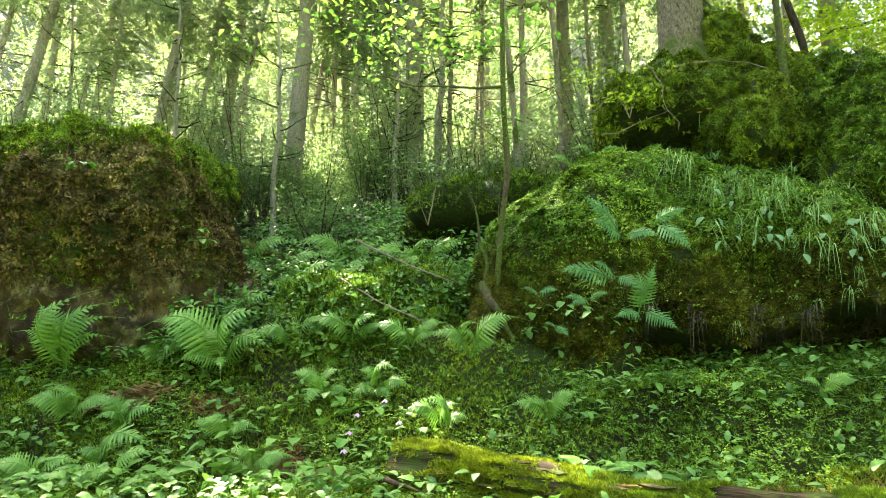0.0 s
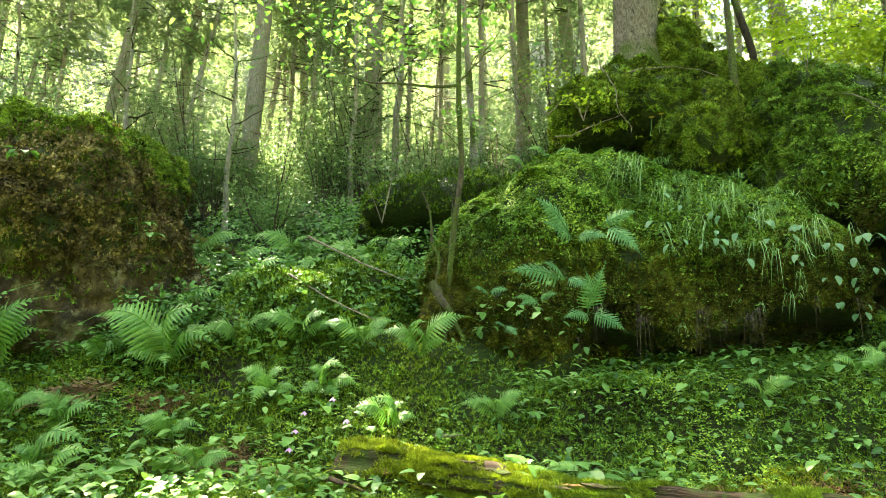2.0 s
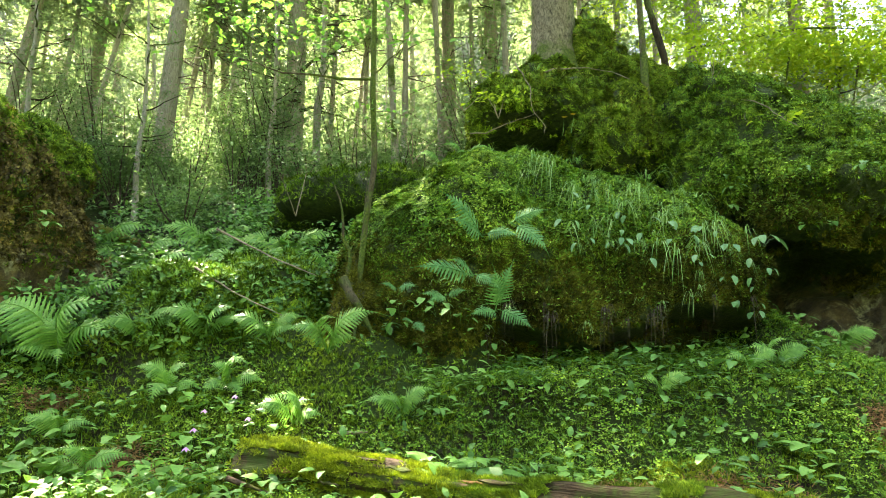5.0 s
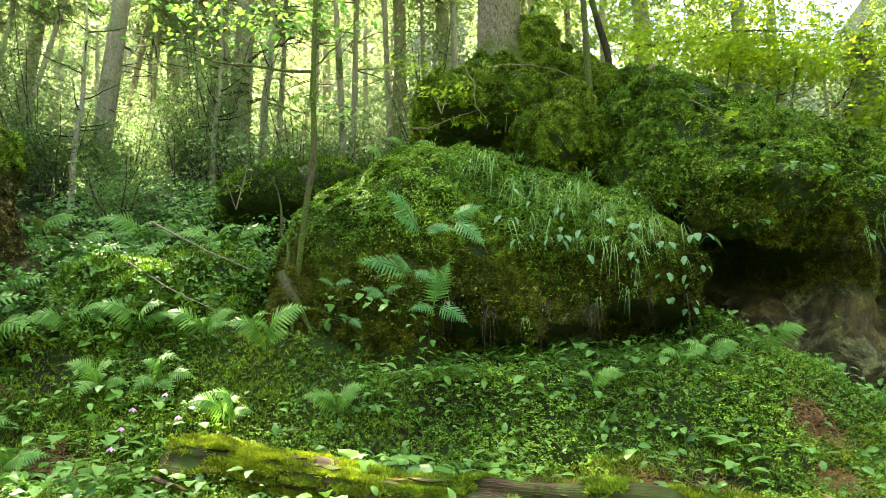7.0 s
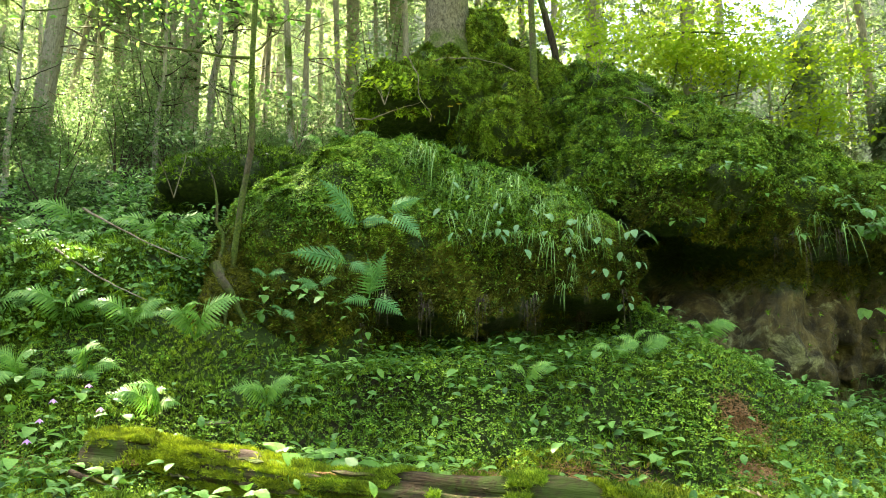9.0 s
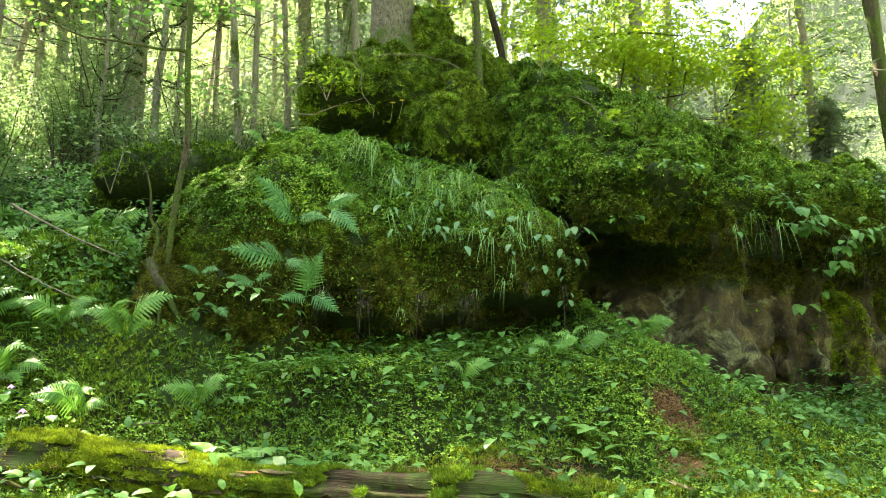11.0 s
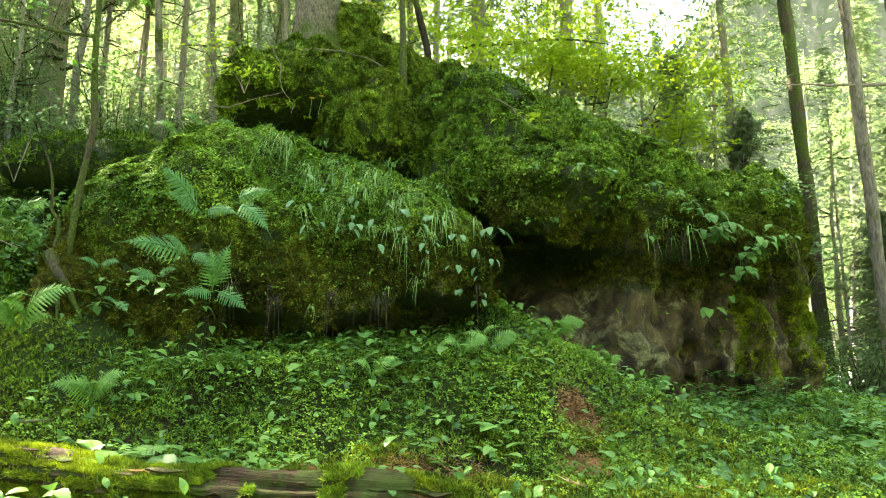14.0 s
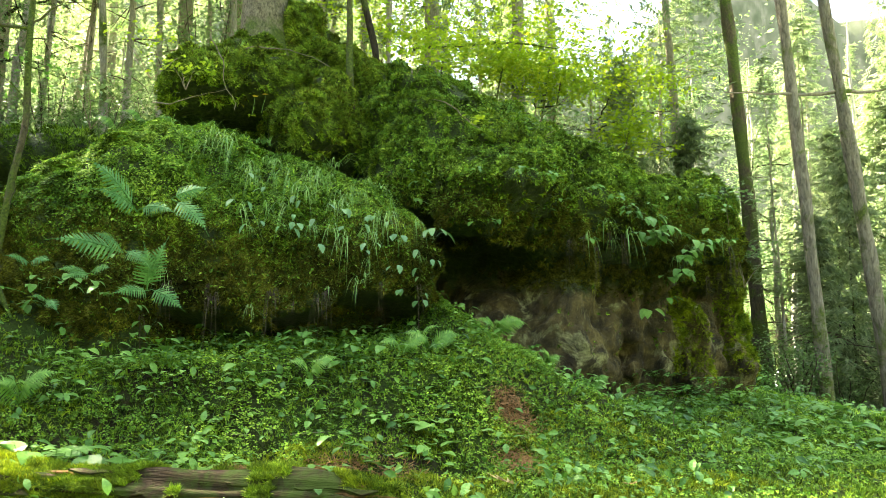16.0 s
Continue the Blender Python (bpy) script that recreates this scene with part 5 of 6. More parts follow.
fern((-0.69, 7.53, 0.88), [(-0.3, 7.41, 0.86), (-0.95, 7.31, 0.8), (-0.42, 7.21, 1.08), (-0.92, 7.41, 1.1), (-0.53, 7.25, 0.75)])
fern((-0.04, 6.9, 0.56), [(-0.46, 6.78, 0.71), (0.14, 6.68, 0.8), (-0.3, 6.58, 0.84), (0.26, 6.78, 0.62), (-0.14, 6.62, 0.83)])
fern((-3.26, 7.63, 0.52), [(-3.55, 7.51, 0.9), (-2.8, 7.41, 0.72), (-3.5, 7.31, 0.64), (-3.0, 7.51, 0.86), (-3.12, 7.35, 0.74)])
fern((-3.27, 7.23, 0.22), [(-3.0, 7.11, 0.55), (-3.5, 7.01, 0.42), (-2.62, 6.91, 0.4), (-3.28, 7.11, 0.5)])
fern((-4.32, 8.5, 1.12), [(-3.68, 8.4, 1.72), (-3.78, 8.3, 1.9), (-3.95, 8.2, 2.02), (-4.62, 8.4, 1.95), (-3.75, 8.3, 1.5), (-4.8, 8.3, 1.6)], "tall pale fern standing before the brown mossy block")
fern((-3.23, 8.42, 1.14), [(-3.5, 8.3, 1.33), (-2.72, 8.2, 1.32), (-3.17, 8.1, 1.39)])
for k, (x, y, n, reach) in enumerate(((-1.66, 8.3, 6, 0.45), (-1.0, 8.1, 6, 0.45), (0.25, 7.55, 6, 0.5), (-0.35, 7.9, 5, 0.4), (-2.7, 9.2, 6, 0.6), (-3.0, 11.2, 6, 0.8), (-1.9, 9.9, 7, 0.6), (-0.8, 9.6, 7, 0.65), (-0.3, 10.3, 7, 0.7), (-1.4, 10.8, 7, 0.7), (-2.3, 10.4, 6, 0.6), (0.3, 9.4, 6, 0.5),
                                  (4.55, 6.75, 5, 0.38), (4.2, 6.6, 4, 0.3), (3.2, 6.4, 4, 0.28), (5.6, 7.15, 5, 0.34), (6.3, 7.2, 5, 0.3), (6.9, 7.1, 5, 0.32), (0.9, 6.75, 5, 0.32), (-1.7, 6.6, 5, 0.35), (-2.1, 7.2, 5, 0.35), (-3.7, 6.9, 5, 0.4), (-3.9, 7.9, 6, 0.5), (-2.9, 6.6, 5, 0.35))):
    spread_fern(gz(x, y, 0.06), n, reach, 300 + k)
fern((1.85, 8.75, 3.42), [(1.5, 8.6, 3.62), (2.25, 8.6, 3.6), (1.7, 8.5, 3.5)])
fern((1.6, 8.8, 3.3), [(1.2, 8.65, 3.5), (1.9, 8.6, 3.5)])


# ---- grass ----
def blades_mesh(n, length, width, spread, droop, seed, arc=math.pi):
    r = np.random.default_rng(seed)
    vs, fs = [], []
    for k in range(n):
        a = r.uniform(-arc, arc) - math.pi / 2
        L = length * r.uniform(0.6, 1.2)
        d = np.array([math.cos(a), math.sin(a), 0])
        side = np.array([-d[1], d[0], 0]) * width * r.uniform(0.6, 1.2)
        base = d * r.uniform(0, 0.04)
        s = spread * r.uniform(0.4, 1.2)
        g = droop * r.uniform(0.6, 1.3)
        n0 = len(vs)
        for j in range(6):
            t = j / 5
            p = base + d * s * L * t + np.array([0, 0, L * (t * 0.8 - g * t * t)])
            w = side * (1 - t) ** 0.7
            vs += [p - w, p + w]
        for j in range(5):
            q = n0 + 2 * j
            fs += [(q, q + 1, q + 3), (q, q + 3, q + 2)]
    return arrays_mesh("grass_tuft", np.array(vs), np.array(fs))


HANG = [blades_mesh(8, 0.46, 0.0062, 0.65, 1.4, 1, 1.4), blades_mesh(6, 0.6, 0.0062, 0.5, 1.5, 2, 1.2), blades_mesh(6, 0.38, 0.0055, 0.8, 1.15, 5, 1.6)]
STAND = [blades_mesh(18, 0.28, 0.005, 0.45, 0.6, 3), blades_mesh(12, 0.22, 0.005, 0.5, 0.5, 4)]
for me in HANG + STAND:
    me.materials.append(M_GRASS)


def tuft_thing(me, at, label, turn=0.0, size=1.0):
    ob = new("grass_tuft", me)
    ob.location, ob.rotation_euler, ob.scale = at, (0, 0, turn), (size,) * 3
    return tagged(ob, label, "grass", "grass tufts")


gr = np.random.default_rng(51)
for k in range(70):
    x = 3.45 + gr.normal(0, 0.55)
    z = 3.3 - 0.38 * (x - 2.6) - gr.random() ** 1.3 * 0.95
    p = front_of(MAIN, x, z, 0.06)
    tuft_thing(HANG[k % 3], (p[0], p[1] - 0.11, p[2] + 0.04), "long grass hanging over the mossy boulder", gr.normal(0, 0.5), gr.uniform(0.55, 1.2))
for k in range(16):
    x = gr.uniform(1.2, 4.6)
    p = front_of(MAIN, x, gr.uniform(1.5, 2.2))
    tuft_thing(HANG[k % 3], (p[0], p[1] - 0.11, p[2] + 0.04), "thin grass hanging from the boulder side", gr.normal(0, 0.5), gr.uniform(0.4, 0.8))
for k in range(12):
    x = gr.uniform(3.9, 4.6)
    tuft_thing(HANG[k % 3], (x, 8.0 + gr.uniform(-0.15, 0.2), 3.3 - 0.5 * (x - 3.7)), "long grass arching beside the boulder cleft", gr.uniform(0, 6.3), gr.uniform(0.8, 1.2))
for k in range(10):
    x = gr.uniform(7.0, 9.6)
    p = front_of(RIGHT, x, gr.uniform(2.1, 2.5))
    tuft_thing(HANG[k % 3], (p[0], p[1] - 0.11, p[2] + 0.04), "dry grass hanging from the overhang", gr.normal(0, 0.5), gr.uniform(0.8, 1.3))
for k in range(6):
    tuft_thing(STAND[k % 2], (3.0 + gr.uniform(-0.2, 0.25), 8.45 + gr.uniform(-0.1, 0.1), 3.42), "small grass tuft at the boulder top", gr.uniform(0, 6.3), 0.9)
for k in range(50):
    x, y = gr.uniform(-4.5, 10.5), gr.uniform(4.2, 8.0)
    tuft_thing(STAND[k % 2], gz(x, y), "small grass tuft on the forest floor", gr.uniform(0, 6.3), gr.uniform(0.5, 1.1))
for k in range(30):
    x, y = gr.uniform(7.0, 12.0), gr.uniform(4.6, 7.4)
    tuft_thing(STAND[0], gz(x, y), "grass tuft on the forest floor", gr.uniform(0, 6.3), gr.uniform(0.9, 1.6))


def top_of(shape, x, y, reach=0.15):
    """The upper side of a boulder at a given place."""
    v = shape[0]
    near = v[(np.abs(v[:, 0] - x) < reach) & (np.abs(v[:, 1] - y) < reach)]
    return None if len(near) == 0 else near[np.argmax(near[:, 2])]


for shape, x0, x1, y0, y1, n_ in ((MAIN, 0.8, 4.6, 7.6, 9.0, 30), (RIGHT, 5.0, 9.8, 8.0, 10.0, 40), (UPPER, 2.4, 4.6, 8.9, 10.0, 10)):
    for k in range(n_):
        p = top_of(shape, gr.uniform(x0, x1), gr.uniform(y0, y1))
        if p is not None:
            tuft_thing(STAND[k % 2], (p[0], p[1], p[2] + 0.03), "small grass tuft on the mossy boulder", gr.uniform(0, 6.3), gr.uniform(0.5, 1.0))
ROOTS = blades_mesh(9, 0.45, 0.004, 0.22, 1.8, 9, 0.8)
ROOTS.materials.append(M_DEAD_TWIG)
for k in range(34):
    shape, x, z = ((RIGHT, gr.uniform(5.6, 9.9), gr.uniform(1.9, 2.5)) if k % 3 else (MAIN, gr.uniform(1.8, 4.8), gr.uniform(1.3, 1.75)))
    p = front_of(shape, x, z, 0.1)
    ob = new("hanging_roots", ROOTS)
    ob.location, ob.rotation_euler, ob.scale = (p[0], p[1] - 0.06, p[2] + 0.05), (0, 0, gr.normal(0, 0.5)), (gr.uniform(0.5, 1.2),) * 3
    tagged(ob, "thin dry roots hanging from the overhang", "root", "hanging roots", "stuff")


# ---- broad leaves ----
def oval_leaf(length, width, fold_, droop, point=0.5, teeth=0, heart=False):
    """One leaf along +y with a folded midrib and rounded outline."""
    n = 9
    v, f = [], []
    for j in range(n + 1):
        t = j / n
        w = width * math.sin(math.pi * t ** point) ** 0.75 if 0 < t < 1 else 0.0
        if teeth and 0 < t < 1:
            w *= 1.0 if j % 2 else 0.86
        z = -droop * t * t
        back = -0.14 * length * (1 - t) ** 4 if heart else 0.0
        v += [(-w, length * t + back, z + fold_ * w), (0, length * t, z), (w, length * t + back, z + fold_ * w)]
    for j in range(n):
        q = 3 * j
        f += [(q, q + 1, q + 4), (q, q + 4, q + 3), (q + 1, q + 2, q + 5), (q + 1, q + 5, q + 4)]
    stalk, sf = tube(np.array([(0, 0.01, 0), (0, -0.02, -0.03), (0, -0.03, -0.12)]), (0.0018, 0.002, 0.0025), 3)
    v, f = join((np.array(v), np.array(f)), (stalk, np.concatenate([sf[:, :3], sf[:, [0, 2, 3]]])))
    return arrays_mesh("leaf", v, f)


BIG = oval_leaf(0.2, 0.085, 0.25, 0.05, 0.62, 0, True)
OVAL = oval_leaf(0.12, 0.037, 0.2, 0.04, 0.8)
TOOTH = oval_leaf(0.14, 0.05, 0.2, 0.05, 0.7, 1)
BIG.materials.append(M_HERB)
OVAL.materials.append(M_PALE)
TOOTH.materials.append(M_HERB)
FRESH = oval_leaf(0.13, 0.052, 0.2, 0.05, 0.7, 1)
FRESH.materials.append(M_FERN)


def leafy(name, label, at, leaves, stem_h=0.1, category="plant", leaf_mesh=None):
    """A plant of separate stalked leaves: (turn, lift, size) for each."""
    ob = thing(name, label, category, at, name.replace("_", " ") + "s")
    for k, (a, lift, s) in enumerate(leaves):
        d = Vector((-math.sin(radians(a)), math.cos(radians(a)), 0))
        top = d * (0.05 + 0.05 * s) + Vector((0, 0, stem_h * (0.6 + 0.5 * abs(math.sin(k * 2.1)))))
        lf = new("leaf", leaf_mesh)
        lf.parent = ob
        lf.location = top
        lf.rotation_euler = (radians(lift), radians(10 * math.sin(k * 4.3)), radians(a))
        lf.scale = (s,) * 3
    return ob


def fan(n, lift, size, start=0.0):
    return [(start + 360 * k / n + 20 * math.sin(k * 3.3 + start), lift + 15 * math.sin(k * 2.7), size * (0.8 + 0.3 * abs(math.sin(k * 1.7 + start)))) for k in range(n)]


lr = np.random.default_rng(61)
for k in range(34):
    x = lr.uniform(2.7, 4.75)
    z = 2.95 - 0.35 * (x - 2.7) - lr.random() * 0.75
    p = front_of(MAIN, x, z, 0.06)
    leafy("pale_herb", "pale green oval leaves hanging on the boulder", (p[0], p[1] - 0.15, p[2]), [(150 + lr.uniform(-50, 80), -35 + lr.uniform(-20, 20), lr.uniform(0.55, 1.0)) for _ in range(int(lr.integers(1, 3)))], 0.03, "plant", OVAL)
leafy("pale_herb", "pale pointed leaf at the boulder edge", (4.85, 7.3, 2.35), [(-110, -30, 1.6), (-160, -20, 1.2), (150, -30, 1.1), (120, -35, 1.0)], 0.04, "plant", OVAL)
leafy("broad_leaved_herb", "broad soft leaves growing on the mossy log", (0.98, 5.62, 0.28), [(150, -48, 1.5), (-150, -30, 1.1), (20, 25, 1.0)], 0.12, "plant", BIG)
leafy("broad_leaved_herb", "broad soft leaves growing on the mossy log", (1.42, 5.45, 0.26), [(-100, -15, 1.5), (60, 5, 1.3), (170, -25, 1.1)], 0.12, "plant", BIG)
for x, y, n, s in ((3.95, 5.35, 5, 0.8), (4.1, 5.6, 5, 0.75), (3.8, 5.75, 4, 0.7), (4.15, 6.0, 4, 0.6), (-2.05, 6.65, 6, 1.3), (-1.6, 6.55, 4, 0.9), (-3.4, 7.0, 5, 0.9), (-2.9, 7.3, 5, 0.7),
                   (3.5, 5.2, 4, 0.6), (7.6, 5.0, 5, 0.9), (8.3, 5.4, 5, 0.9), (9.0, 5.2, 6, 1.0), (8.8, 4.6, 5, 0.9), (9.6, 5.9, 5, 1.0), (-0.6, 6.2, 5, 0.7), (-0.2, 6.0, 4, 0.6), (-3.7, 6.6, 4, 0.8), (2.4, 6.1, 4, 0.5), (-1.0, 6.25, 5, 0.7)):
    leafy("broad_leaved_herb", "low herb with broad soft green leaves", gz(x, y), fan(n, 15, s, x * 50), 0.12, "plant", BIG)
for k in range(160):
    x, y = lr.uniform(-4.8, 10.5), lr.uniform(4.9, 7.6)
    leafy("woodland_herb", "small toothed-leaf herb on the forest floor", gz(x, y), fan(int(lr.integers(3, 6)), 8, lr.uniform(0.5, 1.0), x * 70), lr.uniform(0.08, 0.22), "plant", TOOTH)
for k in range(14):
    x, z = lr.uniform(0.75, 2.2), lr.uniform(1.15, 1.9)
    p = front_of(MAIN, x, z, 0.08)
    leafy("hanging_herb", "small leafy herb on the shaded boulder foot", (p[0], p[1] - 0.12, p[2]), [(180 + lr.uniform(-90, 90), -10 + lr.uniform(-25, 25), lr.uniform(0.5, 0.9)) for _ in range(3)], 0.08, "plant", TOOTH)
for k in range(12):
    u = lr.uniform(0.3, 0.95)
    leafy("woodland_herb", "small leafy herb growing on the log", (-0.35 + 3.4 * u + 0.08, 6.55 - 2.55 * u + 0.12, 0.4 - 0.1 * u), fan(4, 15, lr.uniform(0.4, 0.7), u * 900), 0.08, "plant", TOOTH)
for k in range(34):
    x, y = lr.uniform(1.2, 4.6), lr.uniform(6.45, 7.15)
    leafy("woodland_herb", "leafy herb at the foot of the mossy boulder", gz(x, y - 0.12 * (x - 2.5)), fan(6, 10, lr.uniform(0.5, 1.0), x * 70), lr.uniform(0.1, 0.3), "plant", TOOTH)
for k in range(40):
    x, y = lr.uniform(-5.0, -0.5), lr.uniform(6.2, 8.2)
    leafy("woodland_herb", "leafy herb on the fern bank", gz(x, y), fan(5, 10, lr.uniform(0.6, 1.1), x * 70), lr.uniform(0.08, 0.22), "plant", TOOTH)
for k in range(60):
    x, y = lr.uniform(-4.6, -0.5), lr.uniform(5.6, 7.7)
    leafy("woodland_herb", "fresh green leafy herb among the ferns", gz(x, y), fan(5, 12, lr.uniform(0.6, 1.15), x * 90), lr.uniform(0.1, 0.24), "plant", FRESH)
for k in range(34):
    x, y = lr.uniform(-5.6, -2.6), lr.uniform(8.2, 8.9)
    leafy("woodland_herb", "leafy herb at the foot of the brown mossy block", gz(x, y), fan(6, 10, lr.uniform(0.6, 1.0), x * 70), lr.uniform(0.1, 0.3), "plant", TOOTH)
for k in range(50):
    x, y = lr.uniform(-2.8, 0.6), lr.uniform(8.4, 11.5)
    leafy("woodland_herb", "leafy herb in the hollow", gz(x, y), fan(7, 8, lr.uniform(0.7, 1.1), x * 70), lr.uniform(0.25, 0.55), "plant", TOOTH)
for k in range(26):
    x, z = 8.4 + lr.normal(0, 0.22), 2.35 + lr.normal(0, 0.28)
    p = front_of(RIGHT, x, z)
    leafy("hanging_herb", "leafy herb hanging from the overhang", (p[0], p[1] - 0.16, p[2]), [(180 + lr.uniform(-80, 80), -20 + lr.uniform(-25, 25), lr.uniform(0.8, 1.2)) for _ in range(4)], 0.05, "plant", TOOTH)
for k in range(40):
    x, z = lr.uniform(4.8, 9.6), lr.uniform(2.3, 3.4)
    p = front_of(RIGHT, x, z)
    leafy("hanging_herb", "small leafy herb rooted in moss on the rock", (p[0], p[1] - 0.15, p[2]), [(180 + lr.uniform(-90, 90), -10 + lr.uniform(-25, 25), lr.uniform(0.45, 0.8)) for _ in range(4)], 0.06, "plant", TOOTH)
for x, z in ((-4.03, 3.56), (-2.95, 2.9), (-3.0, 2.75)):
    p = front_of(LEFT, x, z)
    leafy("hanging_herb", "pale leafy sprig on the mossy block", (p[0], p[1] - 0.16, p[2]), fan(7, -5, 0.9, x * 30), 0.06, "plant", TOOTH)
for k in range(30):
    x, y = 8.0 + lr.normal(0, 0.6), 6.7 + lr.normal(0, 0.35)
    leafy("bramble", "bramble shoot with small toothed leaves by the rock", gz(x, y), fan(8, 12, lr.uniform(0.5, 0.8), x * 70), lr.uniform(0.2, 0.5), "plant", TOOTH)


# ---- flowers ----
def flower(at, kind, label):
    ob = thing("flower", label, "flower", at)
    h = 0.22
    v, f = tube(curve_points((0, 0, 0), (0.03, 0, h), 6, 0, 0.004), np.linspace(0.004, 0.002, 6), 5)
    mesh_part("stem", arrays_mesh("stem", v, f), M_GRASS, ob)
    pv, pf = [], []
    n = 12 if kind == "yellow" else 5
    for k in range(n):
        a = 2 * math.pi * k / n
        d = np.array([math.cos(a), math.sin(a), 0])
        s = np.array([-d[1], d[0], 0]) * (0.007 if n == 12 else 0.014)
        c = np.array([0.03, 0, h])
        up = 0.006 if n == 12 else -0.02
        q = len(pv)
        pv += [c, c + d * 0.02 - s + (0, 0, up), c + d * 0.04 + (0, 0, up * 2), c + d * 0.02 + s + (0, 0, up)]
        pf += [(q, q + 1, q + 2), (q, q + 2, q + 3)]
    mesh_part("petals", arrays_mesh("petals", np.array(pv), np.array(pf)), M_YELLOW if kind == "yellow" else M_PURPLE, ob, kind="stuff")


flower((2.95, 8.2, 3.68), "yellow", "yellow daisy-like flower on a thin stem")
flower((3.06, 8.2, 3.72), "yellow", "yellow daisy-like flower on a thin stem")
for x, y in ((-0.9, 6.75), (-0.85, 6.95), (-0.6, 7.05), (-0.45, 6.75), (-0.9, 6.4)):
    flower(gz(x, y, 0.06), "lilac", "lilac bell-shaped flower among leaves")


# ---- roots, sticks and twigs ----
def twig(name, label, a, b, r, sag=0.05, wander=0.03, mat=M_TWIG, side=()):
    ob = thing(name, label, "branch", a)
    v, f = tube(curve_points((0, 0, 0), np.subtract(b, a), 12, sag, wander), np.linspace(r, r * 0.35, 12), 7, r * 0.3, 2.0)
    mesh_part("stem", arrays_mesh("stem", v, f), mat, ob)
    for q, e, rr in side:
        v, f = tube(curve_points(np.subtract(q, a), np.subtract(e, a), 7, 0.02, 0.015), np.linspace(rr, rr * 0.3, 7), 5)
        mesh_part("side_twig", arrays_mesh("side_twig", v, f), mat, ob)


twig("dead_branch", "bleached dead twig bending over the moss", (5.15, 8.5, 4.28), (5.75, 8.0, 3.78), 0.014, -0.12, 0.02, M_TWIG, [((5.35, 8.35, 4.28), (5.3, 8.1, 3.92), 0.006)])
twig("dead_branch", "thin root bending over the moss", (3.0, 9.0, 4.75), (3.9, 8.5, 4.5), 0.01, -0.12, 0.02)
twig("dead_branch", "thin dead twig hanging from the moss", (2.5, 8.6, 4.7), (2.7, 8.45, 3.7), 0.008, -0.05, 0.03)
twig("dead_branch", "thin dead twig on the block edge", (1.9, 8.5, 3.75), (2.75, 8.35, 4.0), 0.008, 0.03, 0.02)
twig("fallen_branch", "thin fallen branch lying in the herbs", (-1.05, 8.9, 2.6), (0.1, 8.1, 2.0), 0.014, 0.02, 0.01)
twig("fallen_branch", "thin fallen branch leaning on the bank", (-1.2, 8.4, 2.1), (-0.2, 7.7, 1.55), 0.012, 0.02, 0.01)
twig("fallen_branch", "short peeled stick lying on the moss", gz(0.35, 6.7, 0.03), gz(0.62, 6.65, 0.03), 0.02, 0, 0.003)
twig("fallen_branch", "weathered stick beside the log", gz(0.45, 6.2, 0.12), gz(0.95, 5.85, 0.1), 0.018, 0, 0.004, M_DEADWOOD)
twig("fallen_branch", "weathered stick under the log end", gz(-0.5, 6.1, 0.12), gz(-0.1, 5.75, 0.03), 0.022, 0, 0.004, M_DEADWOOD)
twig("fallen_branch", "thin dry twig on the forest floor", gz(2.4, 6.0, 0.04), gz(3.2, 5.8, 0.06), 0.006, 0, 0.01)
twig("fallen_branch", "pale dead branch standing in the grass", gz(7.0, 5.8, 0.03), gz(6.7, 5.5, 0.3), 0.006, -0.1, 0.02)
twig("far_log", "fallen log lying across the hollow", (-3.3, 11.6, 2.95), (-2.0, 11.1, 2.55), 0.13, 0, 0.0, M_DEADWOOD)
twig("fallen_branch", "fallen trunk beside the river trees", (14.6, 10.4, -0.6), (16.8, 9.0, -0.95), 0.12, 0, 0.0, M_TWIG)
twig("bare_branch", "long bare branch reaching across", (6.9, 12.6, 6.7), (9.3, 11.4, 6.75), 0.035, -0.1, 0.03, M_BARK_MOSS)
twig("leaning_branch", "leaning bare branch growing from the moss", (7.1, 9.6, 4.3), (8.6, 9.6, 5.2), 0.03, 0.05, 0.02, M_BARK_MOSS)

for a_, b_ in (((-0.79, 17.73, 7.86), (-1.6, 17.3, 7.74)), ((-0.85, 17.83, 7.6), (-1.7, 17.4, 7.05)), ((-0.87, 17.89, 7.41), (-1.41, 17.5, 6.62)), ((-0.21, 17.63, 8.2), (0.47, 17.2, 8.27)), ((-0.27, 18.0, 7.17), (0.36, 17.6, 6.8))):
    twig("mossy_branch", "dark drooping dead branch on a spruce trunk", (-0.52, 18.4, a_[2] - 0.15), b_, 0.045, -0.12, 0.04, M_BARK_DARK)

root_ob = thing("root_stump", "dark rooty stump of the sapling on the bank", "stump", (0.5, 8.0, 1.6))
rr = np.random.default_rng(71)
for k in range(13):
    a = rr.uniform(0, 6.28)
    e = (math.cos(a) * rr.uniform(0.12, 0.4), -abs(math.sin(a)) * rr.uniform(0.1, 0.3) - 0.02, -rr.uniform(0.3, 0.7))
    v, f = tube(curve_points((rr.normal(0, 0.05), rr.normal(0, 0.04), 0.35), e, 8, -0.05, 0.03, rr), np.linspace(0.055, 0.014, 8), 7, 0.02, k)
    mesh_part("root", arrays_mesh("root", v, f), M_BARK_MOSS, root_ob)
v, f = lobed((0, 0.15, 0.0), [(0.04, 0.08, 0.1, 0.13, 0.13, 0.55), (0, 0.12, -0.2, 0.24, 0.2, 0.4), (-0.3, 0.12, -0.45, 0.34, 0.24, 0.32), (0.22, 0.12, -0.4, 0.22, 0.2, 0.3)], 5, 2.2, 0.1, 0.2, 5.0, 0.08)
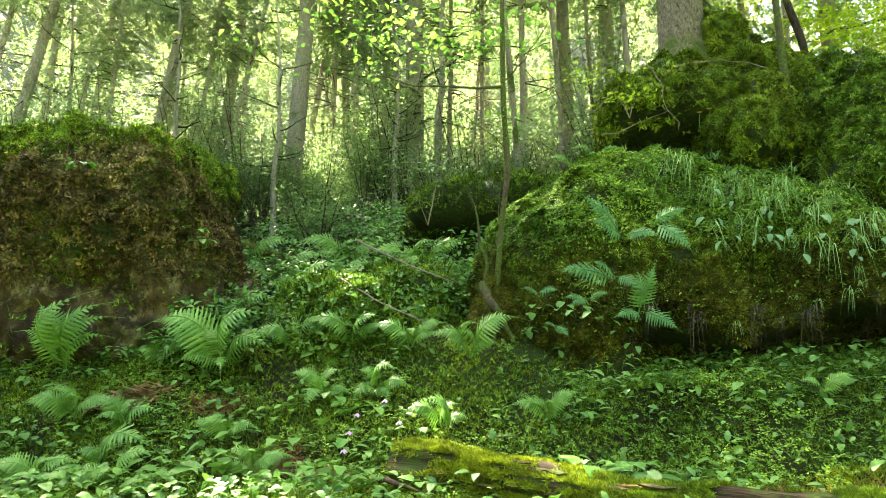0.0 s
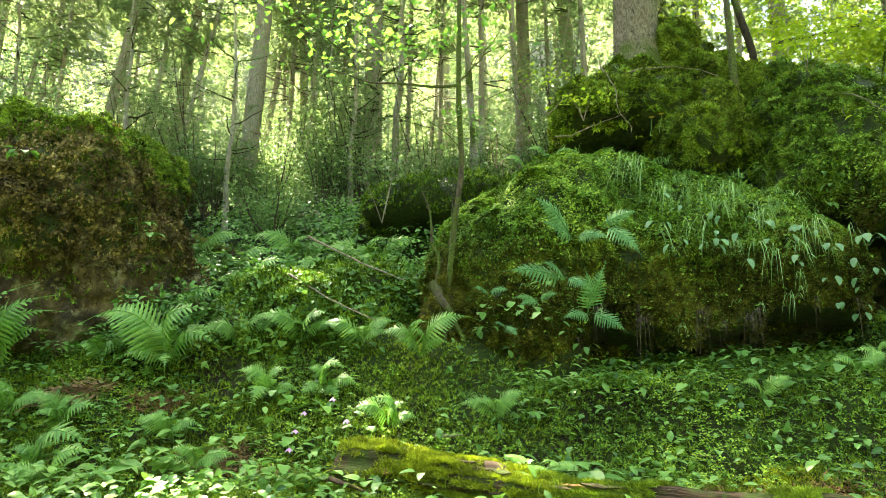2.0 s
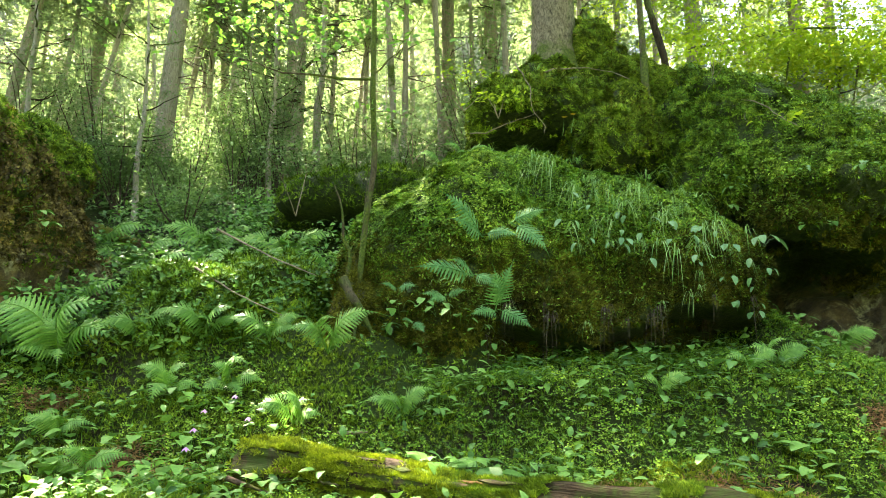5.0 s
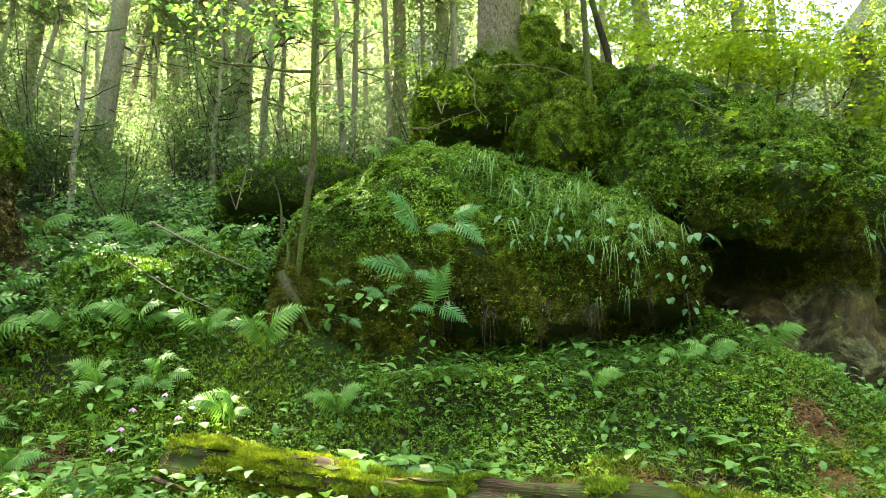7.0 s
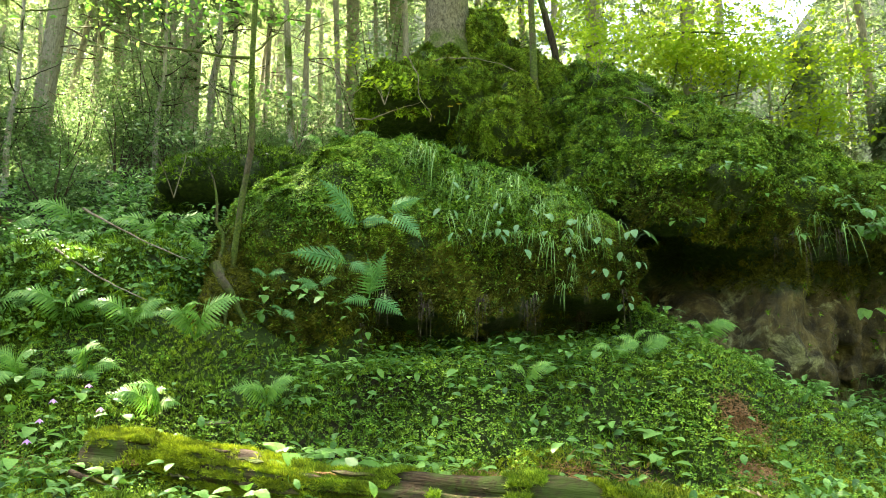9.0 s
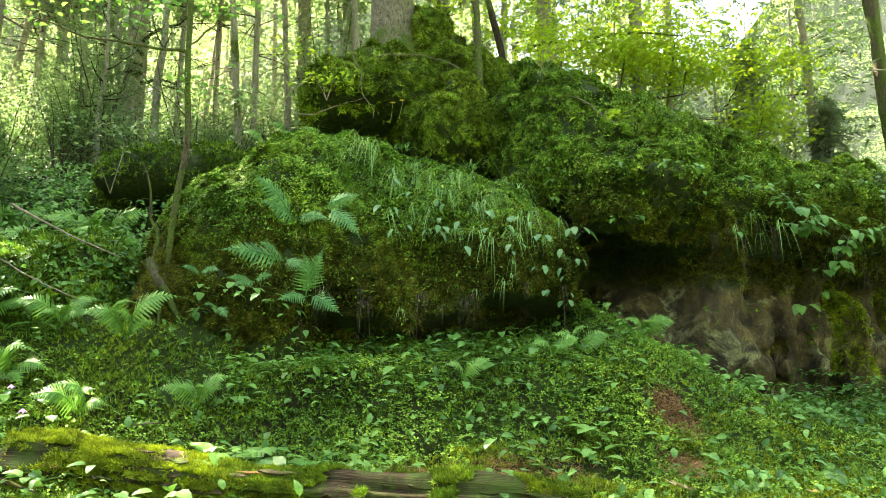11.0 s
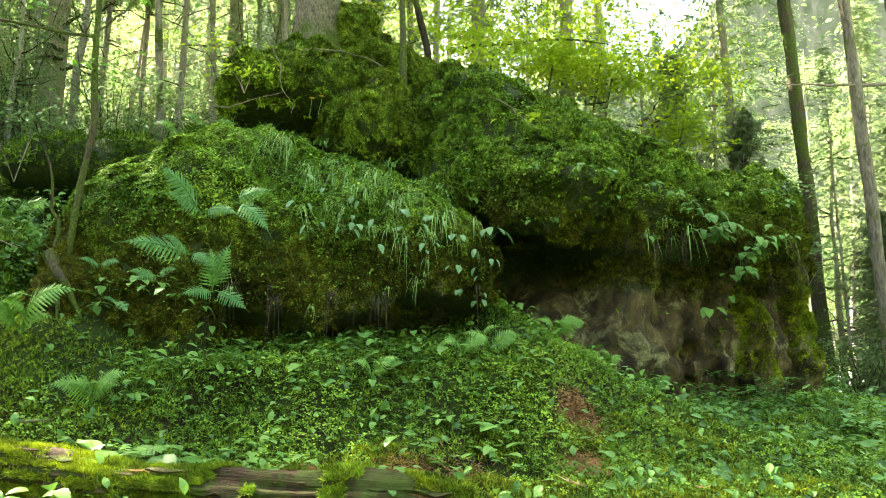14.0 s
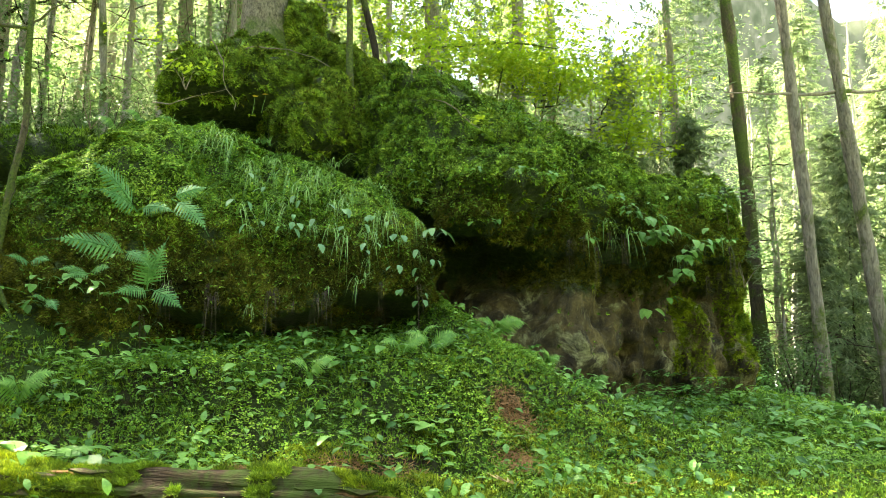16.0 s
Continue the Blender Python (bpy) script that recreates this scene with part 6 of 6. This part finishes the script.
mesh_part("heart", arrays_mesh("heart", v, f), M_BARK_MOSS, root_ob)
p, nor = on_mesh(v, f, 3600, lambda c, n: np.clip(0.4 - n[:, 1], 0, 2))
vv, ff = scatter(*SPRIG, p, nor + rng.normal(0, 0.4, nor.shape), 0.05 * rng.uniform(0.6, 1.4, len(p)))
mesh_part("moss", arrays_mesh("moss", vv, ff, False), M_MOSS_BROWN, root_ob, kind="stuff")


# ---- litter ----
def litter(label, x, y, rx, ry, n, mat, size):
    a, d = rng.uniform(0, 6.28, n), np.sqrt(rng.random(n)) * (1 + 0.3 * rng.normal(0, 1, n))
    X, Y = x + np.cos(a) * d * rx, y + np.sin(a) * d * ry
    p = np.stack([X, Y, ground_z(X, Y) + rng.uniform(0.01, 0.05, n)], 1)
    v, f = scatter([(-0.06, 0, 0), (0.06, 0, 0), (0.03, 1, 0.05), (-0.03, 1, 0.05)], [(0, 1, 2), (0, 2, 3)], p, np.array([[0, -0.2, 1.0]]) + rng.normal(0, 0.25, (n, 3)), size * rng.uniform(0.5, 1.4, n))
    ob = new("needle_litter", arrays_mesh("needle_litter", v, f, False))
    ob.data.materials.append(mat)
    tagged(ob, label, "litter", kind="stuff")


litter("patch of rusty dead needles on the ground", 4.92, 5.68, 0.2, 0.23, 1800, M_LITTER, 0.06)
litter("patch of rusty dead needles on the ground", 4.62, 5.12, 0.16, 0.2, 1200, M_LITTER, 0.06)
litter("dead brown needles beside the log", 2.7, 5.2, 0.8, 0.25, 4500, M_LITTER, 0.06)
litter("dead brown needles on the bank", -2.4, 7.75, 0.3, 0.12, 900, M_LITTER, 0.08)
litter("straw-coloured dead bracken on the bank", -3.3, 8.0, 0.35, 0.1, 700, M_STRAW, 0.16)
litter("dead brown needles beside the herbs", -0.97, 6.5, 0.3, 0.16, 900, M_LITTER, 0.05)
litter("dead brown needles behind the log", 1.9, 5.35, 0.6, 0.14, 2500, M_LITTER, 0.06)
litter("dead brown needles on the mossy ground", -1.5, 6.75, 0.4, 0.24, 1800, M_LITTER, 0.05)

maple = []
for k in range(5):
    a = radians(-80 + 40 * k)
    L = (0.07, 0.1, 0.13, 0.1, 0.07)[k]
    maple += [(math.sin(a - 0.28) * L * 0.55, math.cos(a - 0.28) * L * 0.55, 0.004), (math.sin(a) * L, math.cos(a) * L, 0.02)]
maple.append((math.sin(1.7) * 0.04, math.cos(1.7) * 0.04, 0))
mv = [(0, 0, 0)] + maple
for at, turn, s in ((gz(4.15, 4.45, 0.1), 1.2, 1.6), (gz(5.2, 4.4, 0.06), 2.4, 0.9)):
    dl = new("dry_leaf", arrays_mesh("dry_leaf", np.array(mv), np.array([(0, i, i + 1) for i in range(1, len(mv) - 1)])))
    dl.data.materials.append(M_DRYLEAF)
    dl.location, dl.rotation_euler, dl.scale = at, (0.25, 0.1, turn), (s,) * 3
    tagged(dl, "dry pale brown maple leaf on the grass", "leaf")


# ---- small leafy shoots on the boulders ----
def shoot(at, height, spread, n, size, mat, label):
    ob = thing("leafy_shoot", label, "shoot", at)
    for k in range(3):
        e = (rng.normal(0, spread), rng.normal(-0.05, spread * 0.6), height * rng.uniform(0.7, 1.0))
        v, f = tube(curve_points((0, 0, -0.05), e, 7, -0.03, 0.01), np.linspace(0.007, 0.002, 7), 5)
        mesh_part("stem", arrays_mesh("stem", v, f), M_TWIG, ob)
    q = rng.normal(0, 1, (n, 3)) * (spread, spread * 0.7, height * 0.12) + (0, -0.03, height * 0.85)
    v, f = scatter(*LEAF, q, np.array([[0, 0, 1.0]]) + rng.normal(0, 0.4, q.shape), size * rng.uniform(0.7, 1.3, n))
    mesh_part("leaves", arrays_mesh("leaves", v, f, False), mat, ob, kind="stuff")


shoot((5.15, 8.7, 4.5), 0.55, 0.22, 60, 0.075, M_ASH, "young leafy shoot on the mossy boulder")
shoot((5.85, 8.1, 3.7), 0.3, 0.25, 60, 0.08, M_ASH, "shoot with yellowing leaves on the mossy boulder")
shoot((6.5, 8.1, 3.6), 0.5, 0.25, 60, 0.06, M_SHRUB, "young leafy shoot on the mossy boulder")
shoot((2.25, 8.5, 4.0), 0.25, 0.22, 60, 0.075, M_ASH, "sunlit leafy shoot at the block edge")
shoot((1.9, 8.9, 4.2), 0.5, 0.25, 90, 0.06, M_ASH, "sunlit leafy shoot behind the block")
shoot((1.3, 9.3, 3.6), 0.6, 0.4, 120, 0.08, M_BEECH, "leafy shoot in the hollow")
shoot((-0.2, 10.0, 3.0), 0.9, 0.5, 160, 0.08, M_BEECH, "leafy shoot in the hollow")
shoot((10.0, 7.72, 2.75), 0.7, 0.35, 160, 0.08, M_SHRUB, "leafy shoot at the boulder end")
shoot((10.35, 7.78, 2.0), 0.6, 0.3, 140, 0.08, M_SHRUB, "leafy shoot at the boulder end")
shoot((7.6, 9.4, 4.2), 0.5, 0.4, 150, 0.08, M_SHRUB, "leafy shoot on the boulder crest")
shoot((8.4, 9.0, 3.7), 0.5, 0.4, 150, 0.08, M_SHRUB, "leafy shoot on the boulder crest")
